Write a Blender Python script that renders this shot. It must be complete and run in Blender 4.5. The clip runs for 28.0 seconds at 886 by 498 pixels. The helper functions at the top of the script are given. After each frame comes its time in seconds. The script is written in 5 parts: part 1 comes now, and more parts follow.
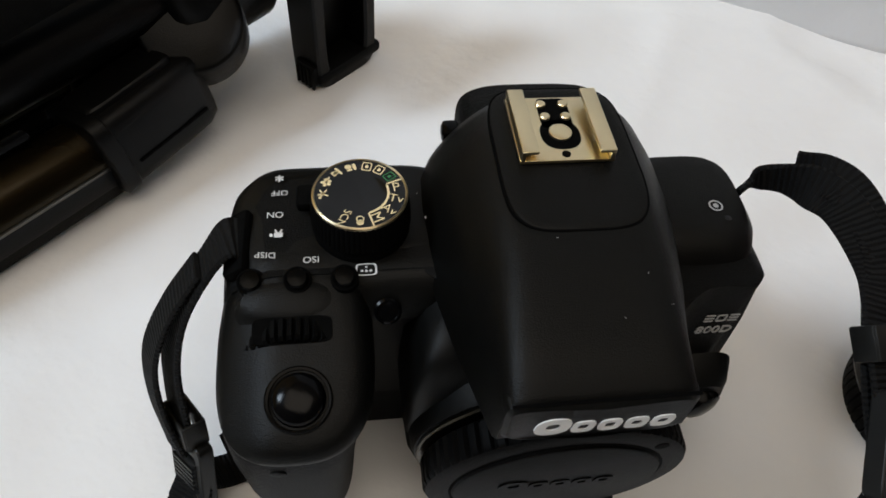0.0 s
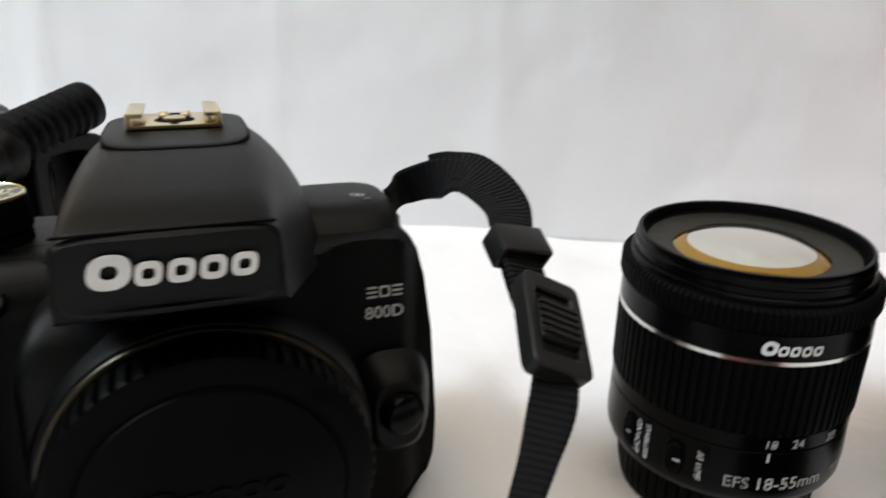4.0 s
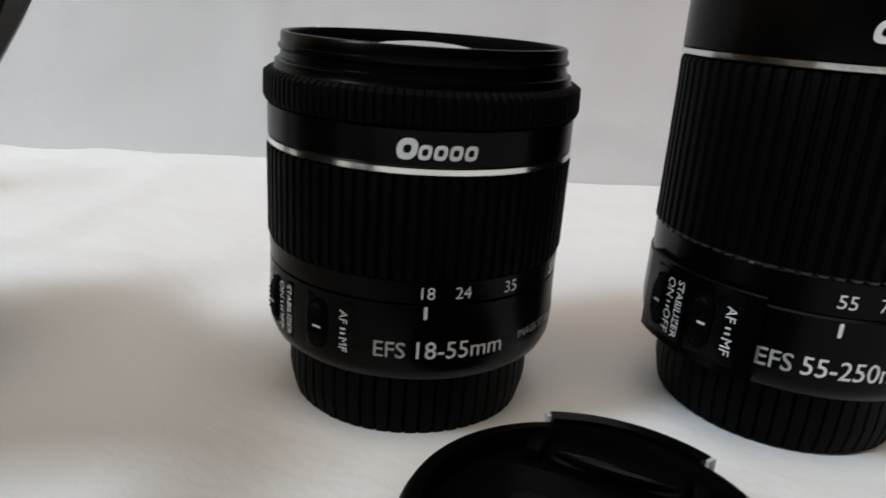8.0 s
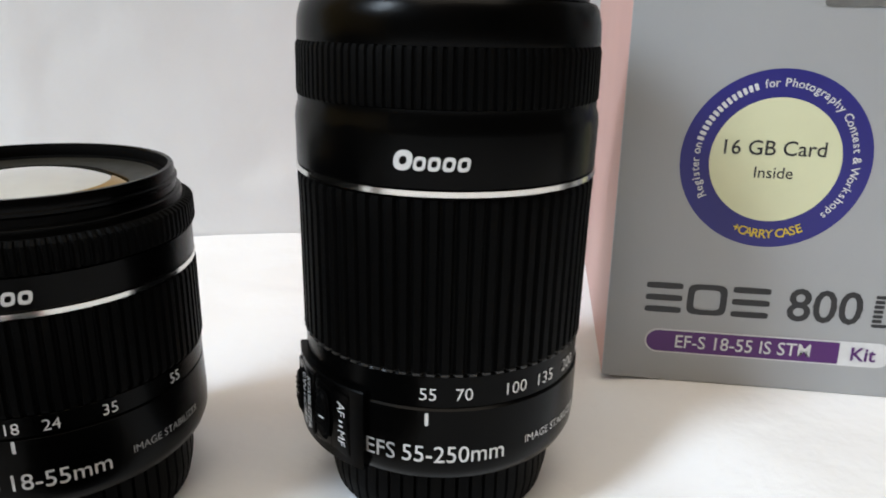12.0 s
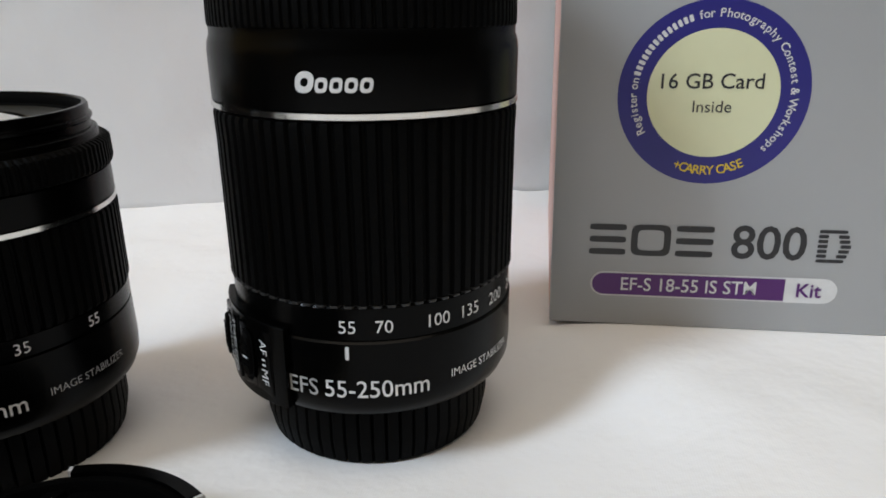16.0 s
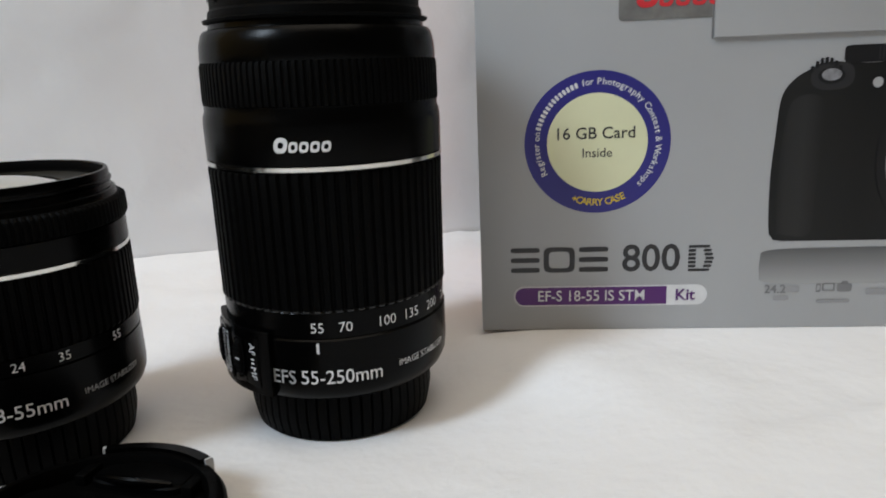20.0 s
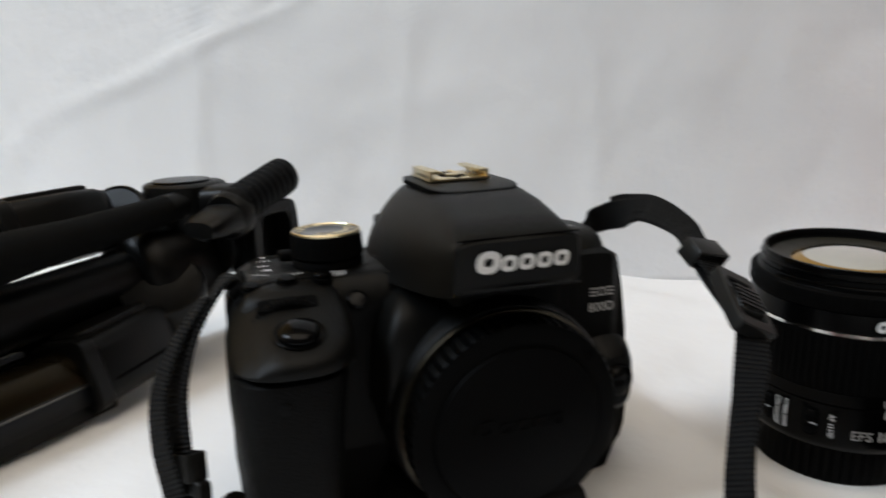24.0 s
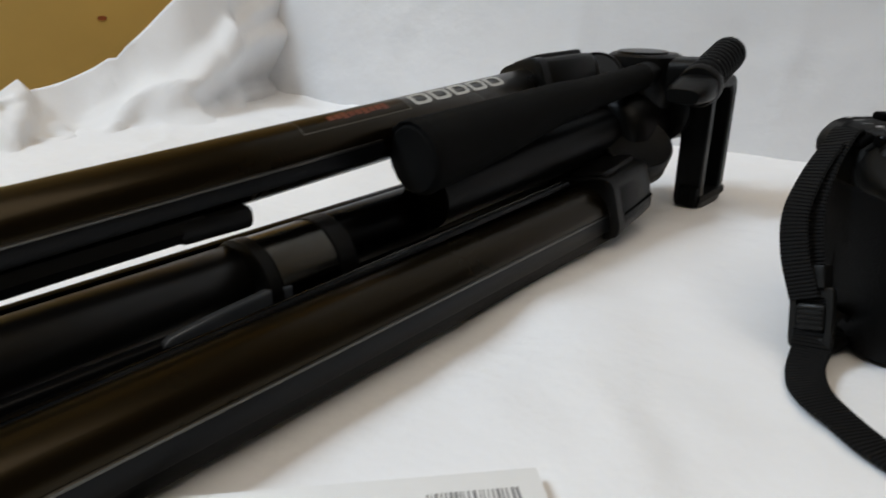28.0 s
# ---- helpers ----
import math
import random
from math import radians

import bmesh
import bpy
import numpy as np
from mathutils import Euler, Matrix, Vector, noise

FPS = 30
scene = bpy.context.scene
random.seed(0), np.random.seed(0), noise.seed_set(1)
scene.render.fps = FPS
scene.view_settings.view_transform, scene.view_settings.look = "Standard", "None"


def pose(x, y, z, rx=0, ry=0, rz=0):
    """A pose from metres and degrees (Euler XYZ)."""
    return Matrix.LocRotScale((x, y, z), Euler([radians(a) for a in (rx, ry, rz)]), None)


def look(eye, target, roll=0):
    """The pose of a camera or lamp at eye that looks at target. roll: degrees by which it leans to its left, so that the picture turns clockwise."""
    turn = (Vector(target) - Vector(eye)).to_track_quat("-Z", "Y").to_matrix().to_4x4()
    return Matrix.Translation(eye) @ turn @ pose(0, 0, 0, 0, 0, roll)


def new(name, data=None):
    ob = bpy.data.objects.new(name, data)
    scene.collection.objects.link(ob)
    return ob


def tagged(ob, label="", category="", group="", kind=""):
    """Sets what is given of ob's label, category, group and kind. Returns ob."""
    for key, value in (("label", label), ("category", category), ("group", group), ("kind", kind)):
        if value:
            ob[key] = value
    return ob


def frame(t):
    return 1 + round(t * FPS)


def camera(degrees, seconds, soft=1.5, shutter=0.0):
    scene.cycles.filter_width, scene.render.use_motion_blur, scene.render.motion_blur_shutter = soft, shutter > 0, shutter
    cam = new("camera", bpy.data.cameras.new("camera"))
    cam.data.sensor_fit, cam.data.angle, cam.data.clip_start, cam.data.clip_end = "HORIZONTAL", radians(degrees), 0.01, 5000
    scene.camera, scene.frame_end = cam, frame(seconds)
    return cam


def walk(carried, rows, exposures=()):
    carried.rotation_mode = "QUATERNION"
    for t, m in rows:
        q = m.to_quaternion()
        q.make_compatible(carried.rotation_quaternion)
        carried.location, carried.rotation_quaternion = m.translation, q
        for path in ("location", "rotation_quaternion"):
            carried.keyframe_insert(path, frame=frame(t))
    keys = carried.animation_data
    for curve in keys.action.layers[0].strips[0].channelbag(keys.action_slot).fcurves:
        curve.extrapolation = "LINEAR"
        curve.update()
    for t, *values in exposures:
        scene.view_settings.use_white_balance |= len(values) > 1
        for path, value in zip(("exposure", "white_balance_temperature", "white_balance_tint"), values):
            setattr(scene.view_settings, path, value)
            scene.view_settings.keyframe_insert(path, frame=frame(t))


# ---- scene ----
cam = camera(64.9, 28.0, 1.7, 0.5)
PATH = [
    (0, (0.0383, 0.0281, 0.1935), (-0.0680, 0.1806, -0.0420), 5.71),
    (0.5, (0.0400, 0.0300, 0.1934), (-0.0706, 0.1834, -0.0395), 4.48),
    (1, (0.0415, 0.0309, 0.1871), (-0.0740, 0.1884, -0.0405), 2.99),
    (1.5, (0.0509, 0.0308, 0.1815), (-0.0658, 0.1960, -0.0400), 2.20),
    (2, (0.0627, 0.0216, 0.1656), (-0.0528, 0.2019, -0.0444), 3.86),
    (2.2, (0.0674, 0.0210, 0.1657), (-0.0517, 0.2069, -0.0374), 3.24),
    (2.5, (0.0702, 0.0142, 0.1590), (-0.0459, 0.2165, -0.0297), 5.13),
    (3, (0.0729, 0.0074, 0.1494), (-0.0492, 0.2254, -0.0166), 2.56),
    (3.5, (0.0847, 0.0106, 0.1303), (-0.0393, 0.2479, -0.0050), 0.86),
    (4, (0.1124, 0.0165, 0.1226), (-0.0104, 0.2723, 0.0252), 0.59),
    (4.2, (0.1185, 0.0195, 0.1177), (-0.0031, 0.2785, 0.0275), 1.32),
    (4.5, (0.1295, 0.0218, 0.1060), (0.0059, 0.2794, 0.0146), 0.31),
    (6.5, (0.1515, 0.0663, 0.0654), (0.0672, 0.3406, -0.0220), 3.62),
    (7, (0.1542, 0.0682, 0.0635), (0.0703, 0.3438, -0.0204), 3.62),
    (7.5, (0.1556, 0.0682, 0.0626), (0.0713, 0.3437, -0.0210), 3.32),
    (8, (0.1592, 0.0694, 0.0668), (0.0772, 0.3447, -0.0197), 3.61),
    (8.5, (0.1684, 0.0729, 0.0729), (0.0939, 0.3488, -0.0183), 3.31),
    (9, (0.1760, 0.0827, 0.0754), (0.1078, 0.3612, -0.0130), 3.42),
    (9.5, (0.1859, 0.0872, 0.0767), (0.1284, 0.3682, -0.0113), 3.35),
    (10, (0.1977, 0.0900, 0.0755), (0.1448, 0.3729, -0.0093), 2.48),
    (10.5, (0.2055, 0.0924, 0.0832), (0.1557, 0.3769, 0.0019), 1.74),
    (11, (0.2084, 0.0903, 0.0868), (0.1587, 0.3745, 0.0047), 1.53),
    (11.5, (0.2160, 0.0862, 0.0893), (0.1674, 0.3711, 0.0088), 1.34),
    (12, (0.2227, 0.0832, 0.0919), (0.1734, 0.3676, 0.0101), 1.01),
    (12.5, (0.2308, 0.0805, 0.0871), (0.1814, 0.3637, 0.0015), 0.97),
    (14.5, (0.2409, 0.0740, 0.0890), (0.1918, 0.3579, 0.0057), -0.17),
    (15, (0.2426, 0.0789, 0.0847), (0.1941, 0.3622, -0.0013), -0.50),
    (15.5, (0.2430, 0.0840, 0.0814), (0.1955, 0.3673, -0.0053), -0.69),
    (16, (0.2393, 0.0853, 0.0800), (0.1912, 0.3683, -0.0073), -0.50),
    (16.5, (0.2378, 0.0879, 0.0788), (0.1908, 0.3706, -0.0100), -0.55),
    (17, (0.2366, 0.0876, 0.0807), (0.1897, 0.3702, -0.0083), -0.40),
    (17.5, (0.2387, 0.0835, 0.0854), (0.1903, 0.3659, -0.0036), -0.61),
    (18, (0.2450, 0.0737, 0.0895), (0.1965, 0.3559, 0.0002), -0.44),
    (18.5, (0.2490, 0.0676, 0.0918), (0.2055, 0.3518, 0.0062), -0.46),
    (19, (0.2483, 0.0531, 0.0941), (0.2045, 0.3386, 0.0129), -1.34),
    (19.5, (0.2467, 0.0418, 0.0900), (0.2075, 0.3292, 0.0133), -2.81),
    (20, (0.2518, 0.0389, 0.0839), (0.2193, 0.3298, 0.0180), -2.22),
    (20.5, (0.2540, 0.0321, 0.0928), (0.2224, 0.3247, 0.0344), -2.56),
    (22.5, (0.1843, -0.0329, 0.1021), (0.1013, 0.2461, 0.0295), -2.44),
    (23, (0.1537, -0.0380, 0.1050), (0.0582, 0.2369, 0.0319), -2.73),
    (23.5, (0.1205, -0.0515, 0.1181), (0.0000, 0.2136, 0.0456), -2.17),
    (24, (0.0913, -0.0655, 0.1266), (-0.0436, 0.1936, 0.0585), -1.78),
    (24.5, (0.0632, -0.0779, 0.1342), (-0.0897, 0.1718, 0.0686), -0.93),
    (25, (0.0341, -0.0850, 0.1475), (-0.1241, 0.1590, 0.0740), -1.28),
    (25.5, (0.0135, -0.0890, 0.1545), (-0.1477, 0.1489, 0.0683), -1.49),
    (26, (0.0079, -0.0989, 0.1500), (-0.1556, 0.1359, 0.0599), -0.81),
    (26.5, (0.0039, -0.1147, 0.1416), (-0.1616, 0.1158, 0.0441), 0.41),
    (27, (0.0050, -0.1403, 0.1344), (-0.1681, 0.0822, 0.0318), 0.59),
    (27.5, (0.0042, -0.1707, 0.1301), (-0.1735, 0.0467, 0.0244), 0.64),
    (28, (0.0033, -0.1908, 0.1225), (-0.1829, 0.0178, 0.0138), 0.43),
]
STOPS = [(0, -0.25), (1.5, -0.2), (3, 0.3), (4, 0.3), (4.5, 0.2), (7, -0.2), (8, -0.15), (9, 0.06), (10, 0.46), (11, 0.26), (12, 0.28), (15, -0.05), (17, -0.05), (20, -0.1), (22.5, -0.12), (24, -0.05), (25, -0.25), (26, -0.3), (27, -0.28), (28, -0.35)]
walk(cam, [(t, look(eye, target, roll)) for t, eye, target, roll in PATH], STOPS)

# ---- light: a tall window in the side wall, an unseen overhead fill, and the room's own bounce ----
world = bpy.data.worlds.new("room_dusk")
world.use_nodes = True
world.node_tree.nodes["Background"].inputs[0].default_value = (0.80, 0.86, 1.0, 1)
world.node_tree.nodes["Background"].inputs[1].default_value = 0.25
scene.world = world


def area_light(name, eye, target, sx, sy, watts, colour):
    lamp = bpy.data.lights.new(name, "AREA")
    lamp.shape, lamp.size, lamp.size_y = "RECTANGLE", sx, sy
    lamp.energy, lamp.color = watts, colour
    ob = new(name, lamp)
    ob.matrix_world = look(eye, target)
    return ob


for y in (-1.08, -0.83):
    area_light("window_light", (-1.03, y, 1.47), (0.0, y + 0.6, 0.3), 0.24, 0.64, 20.5, (0.73, 0.86, 1.0))
# Unseen warm panel added overhead to brighten the sheet and fill the shadows.
area_light("ceiling_light", (0.35, -0.35, 2.3), (0.1, 0.15, 0.0), 2.2, 1.8, 30, (1.0, 0.885, 0.745))
scene.view_settings.exposure = 0.0

# ---- materials ----
MM = 0.001


def material(name, base, rough=0.5, metal=0.0, vary=0.15, scale=60.0, bump=0.1, bump_scale=900.0, spec=0.5, coat=0.0):
    """A surface with slow stains and fine grain in colour, gloss and relief."""
    m = bpy.data.materials.new(name)
    m.use_nodes = True
    nt = m.node_tree
    b = nt.nodes["Principled BSDF"]
    b.inputs["Metallic"].default_value = metal
    b.inputs["Specular IOR Level"].default_value = spec
    b.inputs["Coat Weight"].default_value = coat
    co = nt.nodes.new("ShaderNodeTexCoord")
    big = nt.nodes.new("ShaderNodeTexNoise")
    big.inputs["Scale"].default_value, big.inputs["Detail"].default_value = scale, 5
    fine = nt.nodes.new("ShaderNodeTexNoise")
    fine.inputs["Scale"].default_value, fine.inputs["Detail"].default_value = bump_scale, 3
    nt.links.new(co.outputs["Object"], big.inputs["Vector"])
    nt.links.new(co.outputs["Object"], fine.inputs["Vector"])
    ramp = nt.nodes.new("ShaderNodeMapRange")
    ramp.inputs["From Min"].default_value, ramp.inputs["From Max"].default_value = 0.3, 0.7
    ramp.inputs["To Min"].default_value, ramp.inputs["To Max"].default_value = 1 - vary, 1 + vary
    nt.links.new(big.outputs["Fac"], ramp.inputs["Value"])
    mix = nt.nodes.new("ShaderNodeVectorMath")
    mix.operation = "SCALE"
    mix.inputs[0].default_value = base
    nt.links.new(ramp.outputs[0], mix.inputs["Scale"])
    nt.links.new(mix.outputs[0], b.inputs["Base Color"])
    gloss = nt.nodes.new("ShaderNodeMapRange")
    gloss.inputs["From Min"].default_value, gloss.inputs["From Max"].default_value = 0.3, 0.7
    gloss.inputs["To Min"].default_value, gloss.inputs["To Max"].default_value = rough * 0.92, min(1, rough * 1.08)
    nt.links.new(fine.outputs["Fac"], gloss.inputs["Value"])
    nt.links.new(gloss.outputs[0], b.inputs["Roughness"])
    if bump:
        bp = nt.nodes.new("ShaderNodeBump")
        bp.inputs["Strength"].default_value, bp.inputs["Distance"].default_value = bump, 0.0004
        nt.links.new(fine.outputs["Fac"], bp.inputs["Height"])
        nt.links.new(bp.outputs[0], b.inputs["Normal"])
    return m


def cloth_material(name, base, weave, strength):
    m = material(name, base, 0.95, 0, 0.04, 6, 0, 400, 0.15)
    nt = m.node_tree
    b = nt.nodes["Principled BSDF"]
    co = nt.nodes.new("ShaderNodeTexCoord")
    bands = []
    for axis in ("X", "Y"):
        w = nt.nodes.new("ShaderNodeTexWave")
        w.bands_direction = axis
        w.inputs["Scale"].default_value, w.inputs["Distortion"].default_value = weave, 1.5
        w.inputs["Detail Scale"].default_value = 0.3
        nt.links.new(co.outputs["UV"], w.inputs["Vector"])
        bands.append(w)
    add = nt.nodes.new("ShaderNodeMath")
    nt.links.new(bands[0].outputs["Fac"], add.inputs[0])
    nt.links.new(bands[1].outputs["Fac"], add.inputs[1])
    slow = nt.nodes.new("ShaderNodeTexNoise")
    slow.inputs["Scale"].default_value, slow.inputs["Detail"].default_value = 22, 6
    nt.links.new(co.outputs["Object"], slow.inputs["Vector"])
    b1, b2 = nt.nodes.new("ShaderNodeBump"), nt.nodes.new("ShaderNodeBump")
    b1.inputs["Strength"].default_value, b1.inputs["Distance"].default_value = strength, 0.0003
    b2.inputs["Strength"].default_value, b2.inputs["Distance"].default_value = 0.55, 0.006
    nt.links.new(slow.outputs["Fac"], b2.inputs["Height"])
    nt.links.new(add.outputs[0], b1.inputs["Height"])
    nt.links.new(b2.outputs[0], b1.inputs["Normal"])
    nt.links.new(b1.outputs[0], b.inputs["Normal"])
    return m


def webbing_material(name, base, ribs, depth=0.8):
    """Woven strap: cross ribs by the length of the strap, with fuzzy grain."""
    m = material(name, base, 0.85, 0, 0.25, 400, 0, 2500, 0.2)
    nt = m.node_tree
    co = nt.nodes.new("ShaderNodeTexCoord")
    w = nt.nodes.new("ShaderNodeTexWave")
    w.bands_direction = "X"
    w.inputs["Scale"].default_value, w.inputs["Distortion"].default_value = ribs, 0.6
    w.inputs["Detail Scale"].default_value = 3
    nt.links.new(co.outputs["UV"], w.inputs["Vector"])
    bp = nt.nodes.new("ShaderNodeBump")
    bp.inputs["Strength"].default_value, bp.inputs["Distance"].default_value = depth, 0.0009
    nt.links.new(w.outputs["Fac"], bp.inputs["Height"])
    nt.links.new(bp.outputs[0], nt.nodes["Principled BSDF"].inputs["Normal"])
    return m


BODY = material("body_plastic", (0.0016, 0.0016, 0.0014), 0.43, 0, 0.2, 90, 0.3, 3200, 0.15, 0.0)
SMOOTH = material("smooth_black_plastic", (0.0008, 0.0008, 0.0008), 0.25, 0, 0.15, 90, 0.0, 1500, 0.085, 0.0)
SHELL = material("grained_shell_plastic", (0.0015, 0.0015, 0.0014), 0.58, 0, 0.2, 90, 0.6, 2400, 0.11, 0.0)
RUBBER = material("grip_rubber", (0.0012, 0.0012, 0.0012), 0.56, 0, 0.25, 70, 0.8, 1800, 0.10, 0.0)
RIB = material("ring_rubber", (0.0009, 0.0009, 0.0009), 0.6, 0, 0.2, 90, 0.2, 1500, 0.06)
MATT = material("matt_black", (0.0010, 0.0010, 0.0010), 0.8, 0, 0.1, 90, 0.1, 900, 0.05, 0.0)
GLOSS = material("gloss_black", (0.002, 0.002, 0.0025), 0.10, 0, 0.1, 90, 0, 900, 0.36)
BUTTON = material("button_black", (0.0015, 0.0015, 0.0018), 0.17, 0, 0.1, 90, 0, 900, 0.11)
CAP = material("cap_plastic", (0.0010, 0.0010, 0.0010), 0.5, 0, 0.2, 80, 0.25, 2200, 0.05, 0.0)
SILVER = material("polished_silver", (0.72, 0.71, 0.68), 0.16, 1.0, 0.05, 60, 0.03, 900)
STEEL = material("brushed_steel", (0.34, 0.33, 0.31), 0.32, 1.0, 0.1, 60, 0.1, 2000, 0.5, 0.0)
# Silver metal; the ochre room's reflection is mixed into its base colour.
SHOE = material("shoe_metal_gold_reflection", (0.80, 0.68, 0.44), 0.30, 1.0, 0.06, 60, 0.06, 2500)
DULLRING = material("dull_mount_metal", (0.055, 0.048, 0.036), 0.3, 1.0, 0.2, 60, 0.05, 900)
PRINT = material("white_print", (0.70, 0.70, 0.70), 0.5, 0, 0.06, 300, 0, 900)
PRINT_DIM = material("grey_print", (0.36, 0.36, 0.36), 0.45, 0, 0.06, 300, 0, 900)
PRINT_FAINT = material("faint_print", (0.016, 0.016, 0.016), 0.5, 0, 0.06, 300, 0, 900)
PRINT_GREEN = material("green_print", (0.02, 0.16, 0.05), 0.5, 0, 0.05, 300, 0, 900)
PRINT_GOLD = material("cream_print", (0.75, 0.62, 0.36), 0.4, 0, 0.06, 300, 0, 900)
ENGRAVED = material("engraved_black", (0.0010, 0.0010, 0.0010), 0.35, 0, 0.1, 90, 0, 900, 0.14, 0.0)
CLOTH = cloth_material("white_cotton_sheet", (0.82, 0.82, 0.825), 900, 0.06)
# Hung sheet has a darker base colour for the weaker light on it.
WALLCLOTH = cloth_material("hung_white_cotton_dimmed", (0.74, 0.74, 0.745), 900, 0.08)
OCHRE = material("ochre_wall_paint", (0.91, 0.66, 0.22), 0.6, 0, 0.08, 5, 0.2, 120)
RUST = material("red_brown_smear", (0.45, 0.14, 0.05), 0.7, 0, 0.3, 300, 0.1, 900)
UMBER = material("unseen_dark_wall", (0.09, 0.075, 0.06), 0.8, 0, 0.06, 4, 0.2, 100)
PLASTER = material("dun_floor", (0.16, 0.13, 0.10), 0.9, 0, 0.05, 4, 0.2, 100)
CEIL = material("old_white_paint", (0.60, 0.58, 0.54), 0.9, 0, 0.04, 4, 0.1, 100)
WEB = webbing_material("black_webbing", (0.0035, 0.0035, 0.0036), 24)
RED = material("red_piping", (0.55, 0.02, 0.015), 0.6, 0, 0.15, 300, 0.3, 2500)
PAD = material("strap_padding", (0.006, 0.0055, 0.0055), 0.6, 0, 0.3, 120, 0.8, 1500, 0.2, 0.0)
BUCKLE = material("buckle_plastic", (0.006, 0.006, 0.0056), 0.42, 0, 0.15, 120, 0.15, 2500, 0.3, 0.0)
BOXGREY = material("silver_printed_card", (0.40, 0.405, 0.41), 0.42, 0.15, 0.03, 20, 0.05, 1500)
BOXRED = material("red_printed_card", (0.60, 0.36, 0.32), 0.45, 0, 0.05, 20, 0.05, 1500, 0.5, 0.0)
BOXBROWN = material("brown_card_edge", (0.35, 0.27, 0.18), 0.9, 0, 0.1, 60, 0.2, 900)
INK = material("charcoal_ink", (0.022, 0.022, 0.024), 0.42, 0, 0.1, 60, 0, 900)
INKGREY = material("grey_ink", (0.20, 0.20, 0.205), 0.45, 0, 0.1, 30, 0, 900)
PURPLE = material("purple_ink", (0.085, 0.012, 0.14), 0.42, 0, 0.05, 60, 0, 900)
BLUE = material("navy_sticker", (0.022, 0.020, 0.19), 0.35, 0, 0.06, 60, 0, 900)
CREAM = material("cream_sticker", (0.72, 0.72, 0.47), 0.4, 0, 0.03, 60, 0, 900)
YELLOW = material("yellow_print", (0.75, 0.55, 0.03), 0.4, 0, 0.05, 60, 0, 900)
REDINK = material("red_ink", (0.62, 0.03, 0.04), 0.4, 0, 0.05, 60, 0, 900)
HOLO = material("holographic_seal", (0.34, 0.34, 0.33), 0.22, 0.55, 0.25, 180, 0.2, 900)
LEGTUBE = material("anodised_leg", (0.019, 0.0133, 0.0056), 0.29, 0.85, 0.06, 25, 0.0, 30.0, 0.3, 0.10)
SLATE = material("slate_black_rail", (0.0030, 0.0033, 0.0040), 0.36, 0, 0.2, 60, 0.2, 1500, 0.16)
RIDGE = material("edge_highlight_metal", (0.13, 0.125, 0.115), 0.34, 1.0, 0.2, 40, 0.1, 1500)
LOWTUBE = material("satin_black_tube", (0.004, 0.004, 0.004), 0.30, 0, 0.1, 40, 0.0, 1500, 0.34)
COLLAR = material("dark_bright_metal", (0.085, 0.08, 0.07), 0.20, 1.0, 0.15, 60, 0.05, 1500)
LEVER = material("slate_lever", (0.075, 0.088, 0.108), 0.40, 0.4, 0.15, 60, 0.1, 1500)
LEGTUBE.node_tree.nodes["Principled BSDF"].inputs["Coat Roughness"].default_value = 0.14
CAST = material("cast_black", (0.0018, 0.0018, 0.0017), 0.38, 0, 0.2, 70, 0.3, 2000, 0.19, 0.0)
FOAM = material("foam_grip", (0.0020, 0.0020, 0.0018), 0.8, 0, 0.25, 80, 0.9, 2600, 0.11, 0.0)
LINE = material("grey_frame_print", (0.12, 0.11, 0.09), 0.4, 0.2, 0.1, 80, 0, 900)
BADGE = material("red_badge", (0.13, 0.032, 0.016), 0.45, 0.0, 0.1, 80, 0.05, 1500, 0.5, 0.0)
LOGOGREY = material("silver_print", (0.50, 0.50, 0.47), 0.4, 0.2, 0.06, 80, 0, 900)
PAPER = material("white_paper", (0.80, 0.80, 0.79), 0.8, 0, 0.03, 40, 0.1, 900)
PICBLACK = material("printed_black", (0.008, 0.008, 0.009), 0.4, 0, 0.2, 40, 0, 900, 0.3, 0.0)
PICDARK = material("printed_dark_grey", (0.020, 0.020, 0.021), 0.4, 0, 0.2, 40, 0, 900, 0.35, 0.0)
# The lens's gold and white reflections are put into these two colours.
AMBER = material("amber_reflection", (0.46, 0.27, 0.06), 0.07, 0.9, 0.05, 40, 0, 900, 0.6, 0.0)
MIRROR_GLASS = material("pale_mirror_glass", (0.82, 0.79, 0.70), 0.05, 0.9, 0.05, 40, 0, 900, 1.0, 1.0)
GAP = material("pale_gap_edge", (0.45, 0.45, 0.45), 0.6, 0, 0.1, 60, 0, 900)
OLIVE = material("olive_sheen_ring", (0.010, 0.009, 0.005), 0.45, 0, 0.05, 60, 0, 300, 0.4)


def printed_fade(name, axis, stops):
    """Ink that runs from tone to tone along one axis of the panel: (metres, grey)."""
    m = material(name, (0.02, 0.02, 0.02), 0.42, 0, 0.05, 60, 0, 900, 0.3)
    nt = m.node_tree
    co = nt.nodes.new("ShaderNodeTexCoord")
    sep = nt.nodes.new("ShaderNodeSeparateXYZ")
    span = nt.nodes.new("ShaderNodeMapRange")
    lo, hi = stops[0][0], stops[-1][0]
    span.inputs["From Min"].default_value, span.inputs["From Max"].default_value = lo, hi
    ramp = nt.nodes.new("ShaderNodeValToRGB")
    es = ramp.color_ramp.elements
    es[0].color, es[1].color = (stops[0][1],) * 3 + (1,), (stops[-1][1],) * 3 + (1,)
    for at, g in stops[1:-1]:
        es.new((at - lo) / (hi - lo)).color = (g, g, g, 1)
    nt.links.new(co.outputs["Object"], sep.inputs[0])
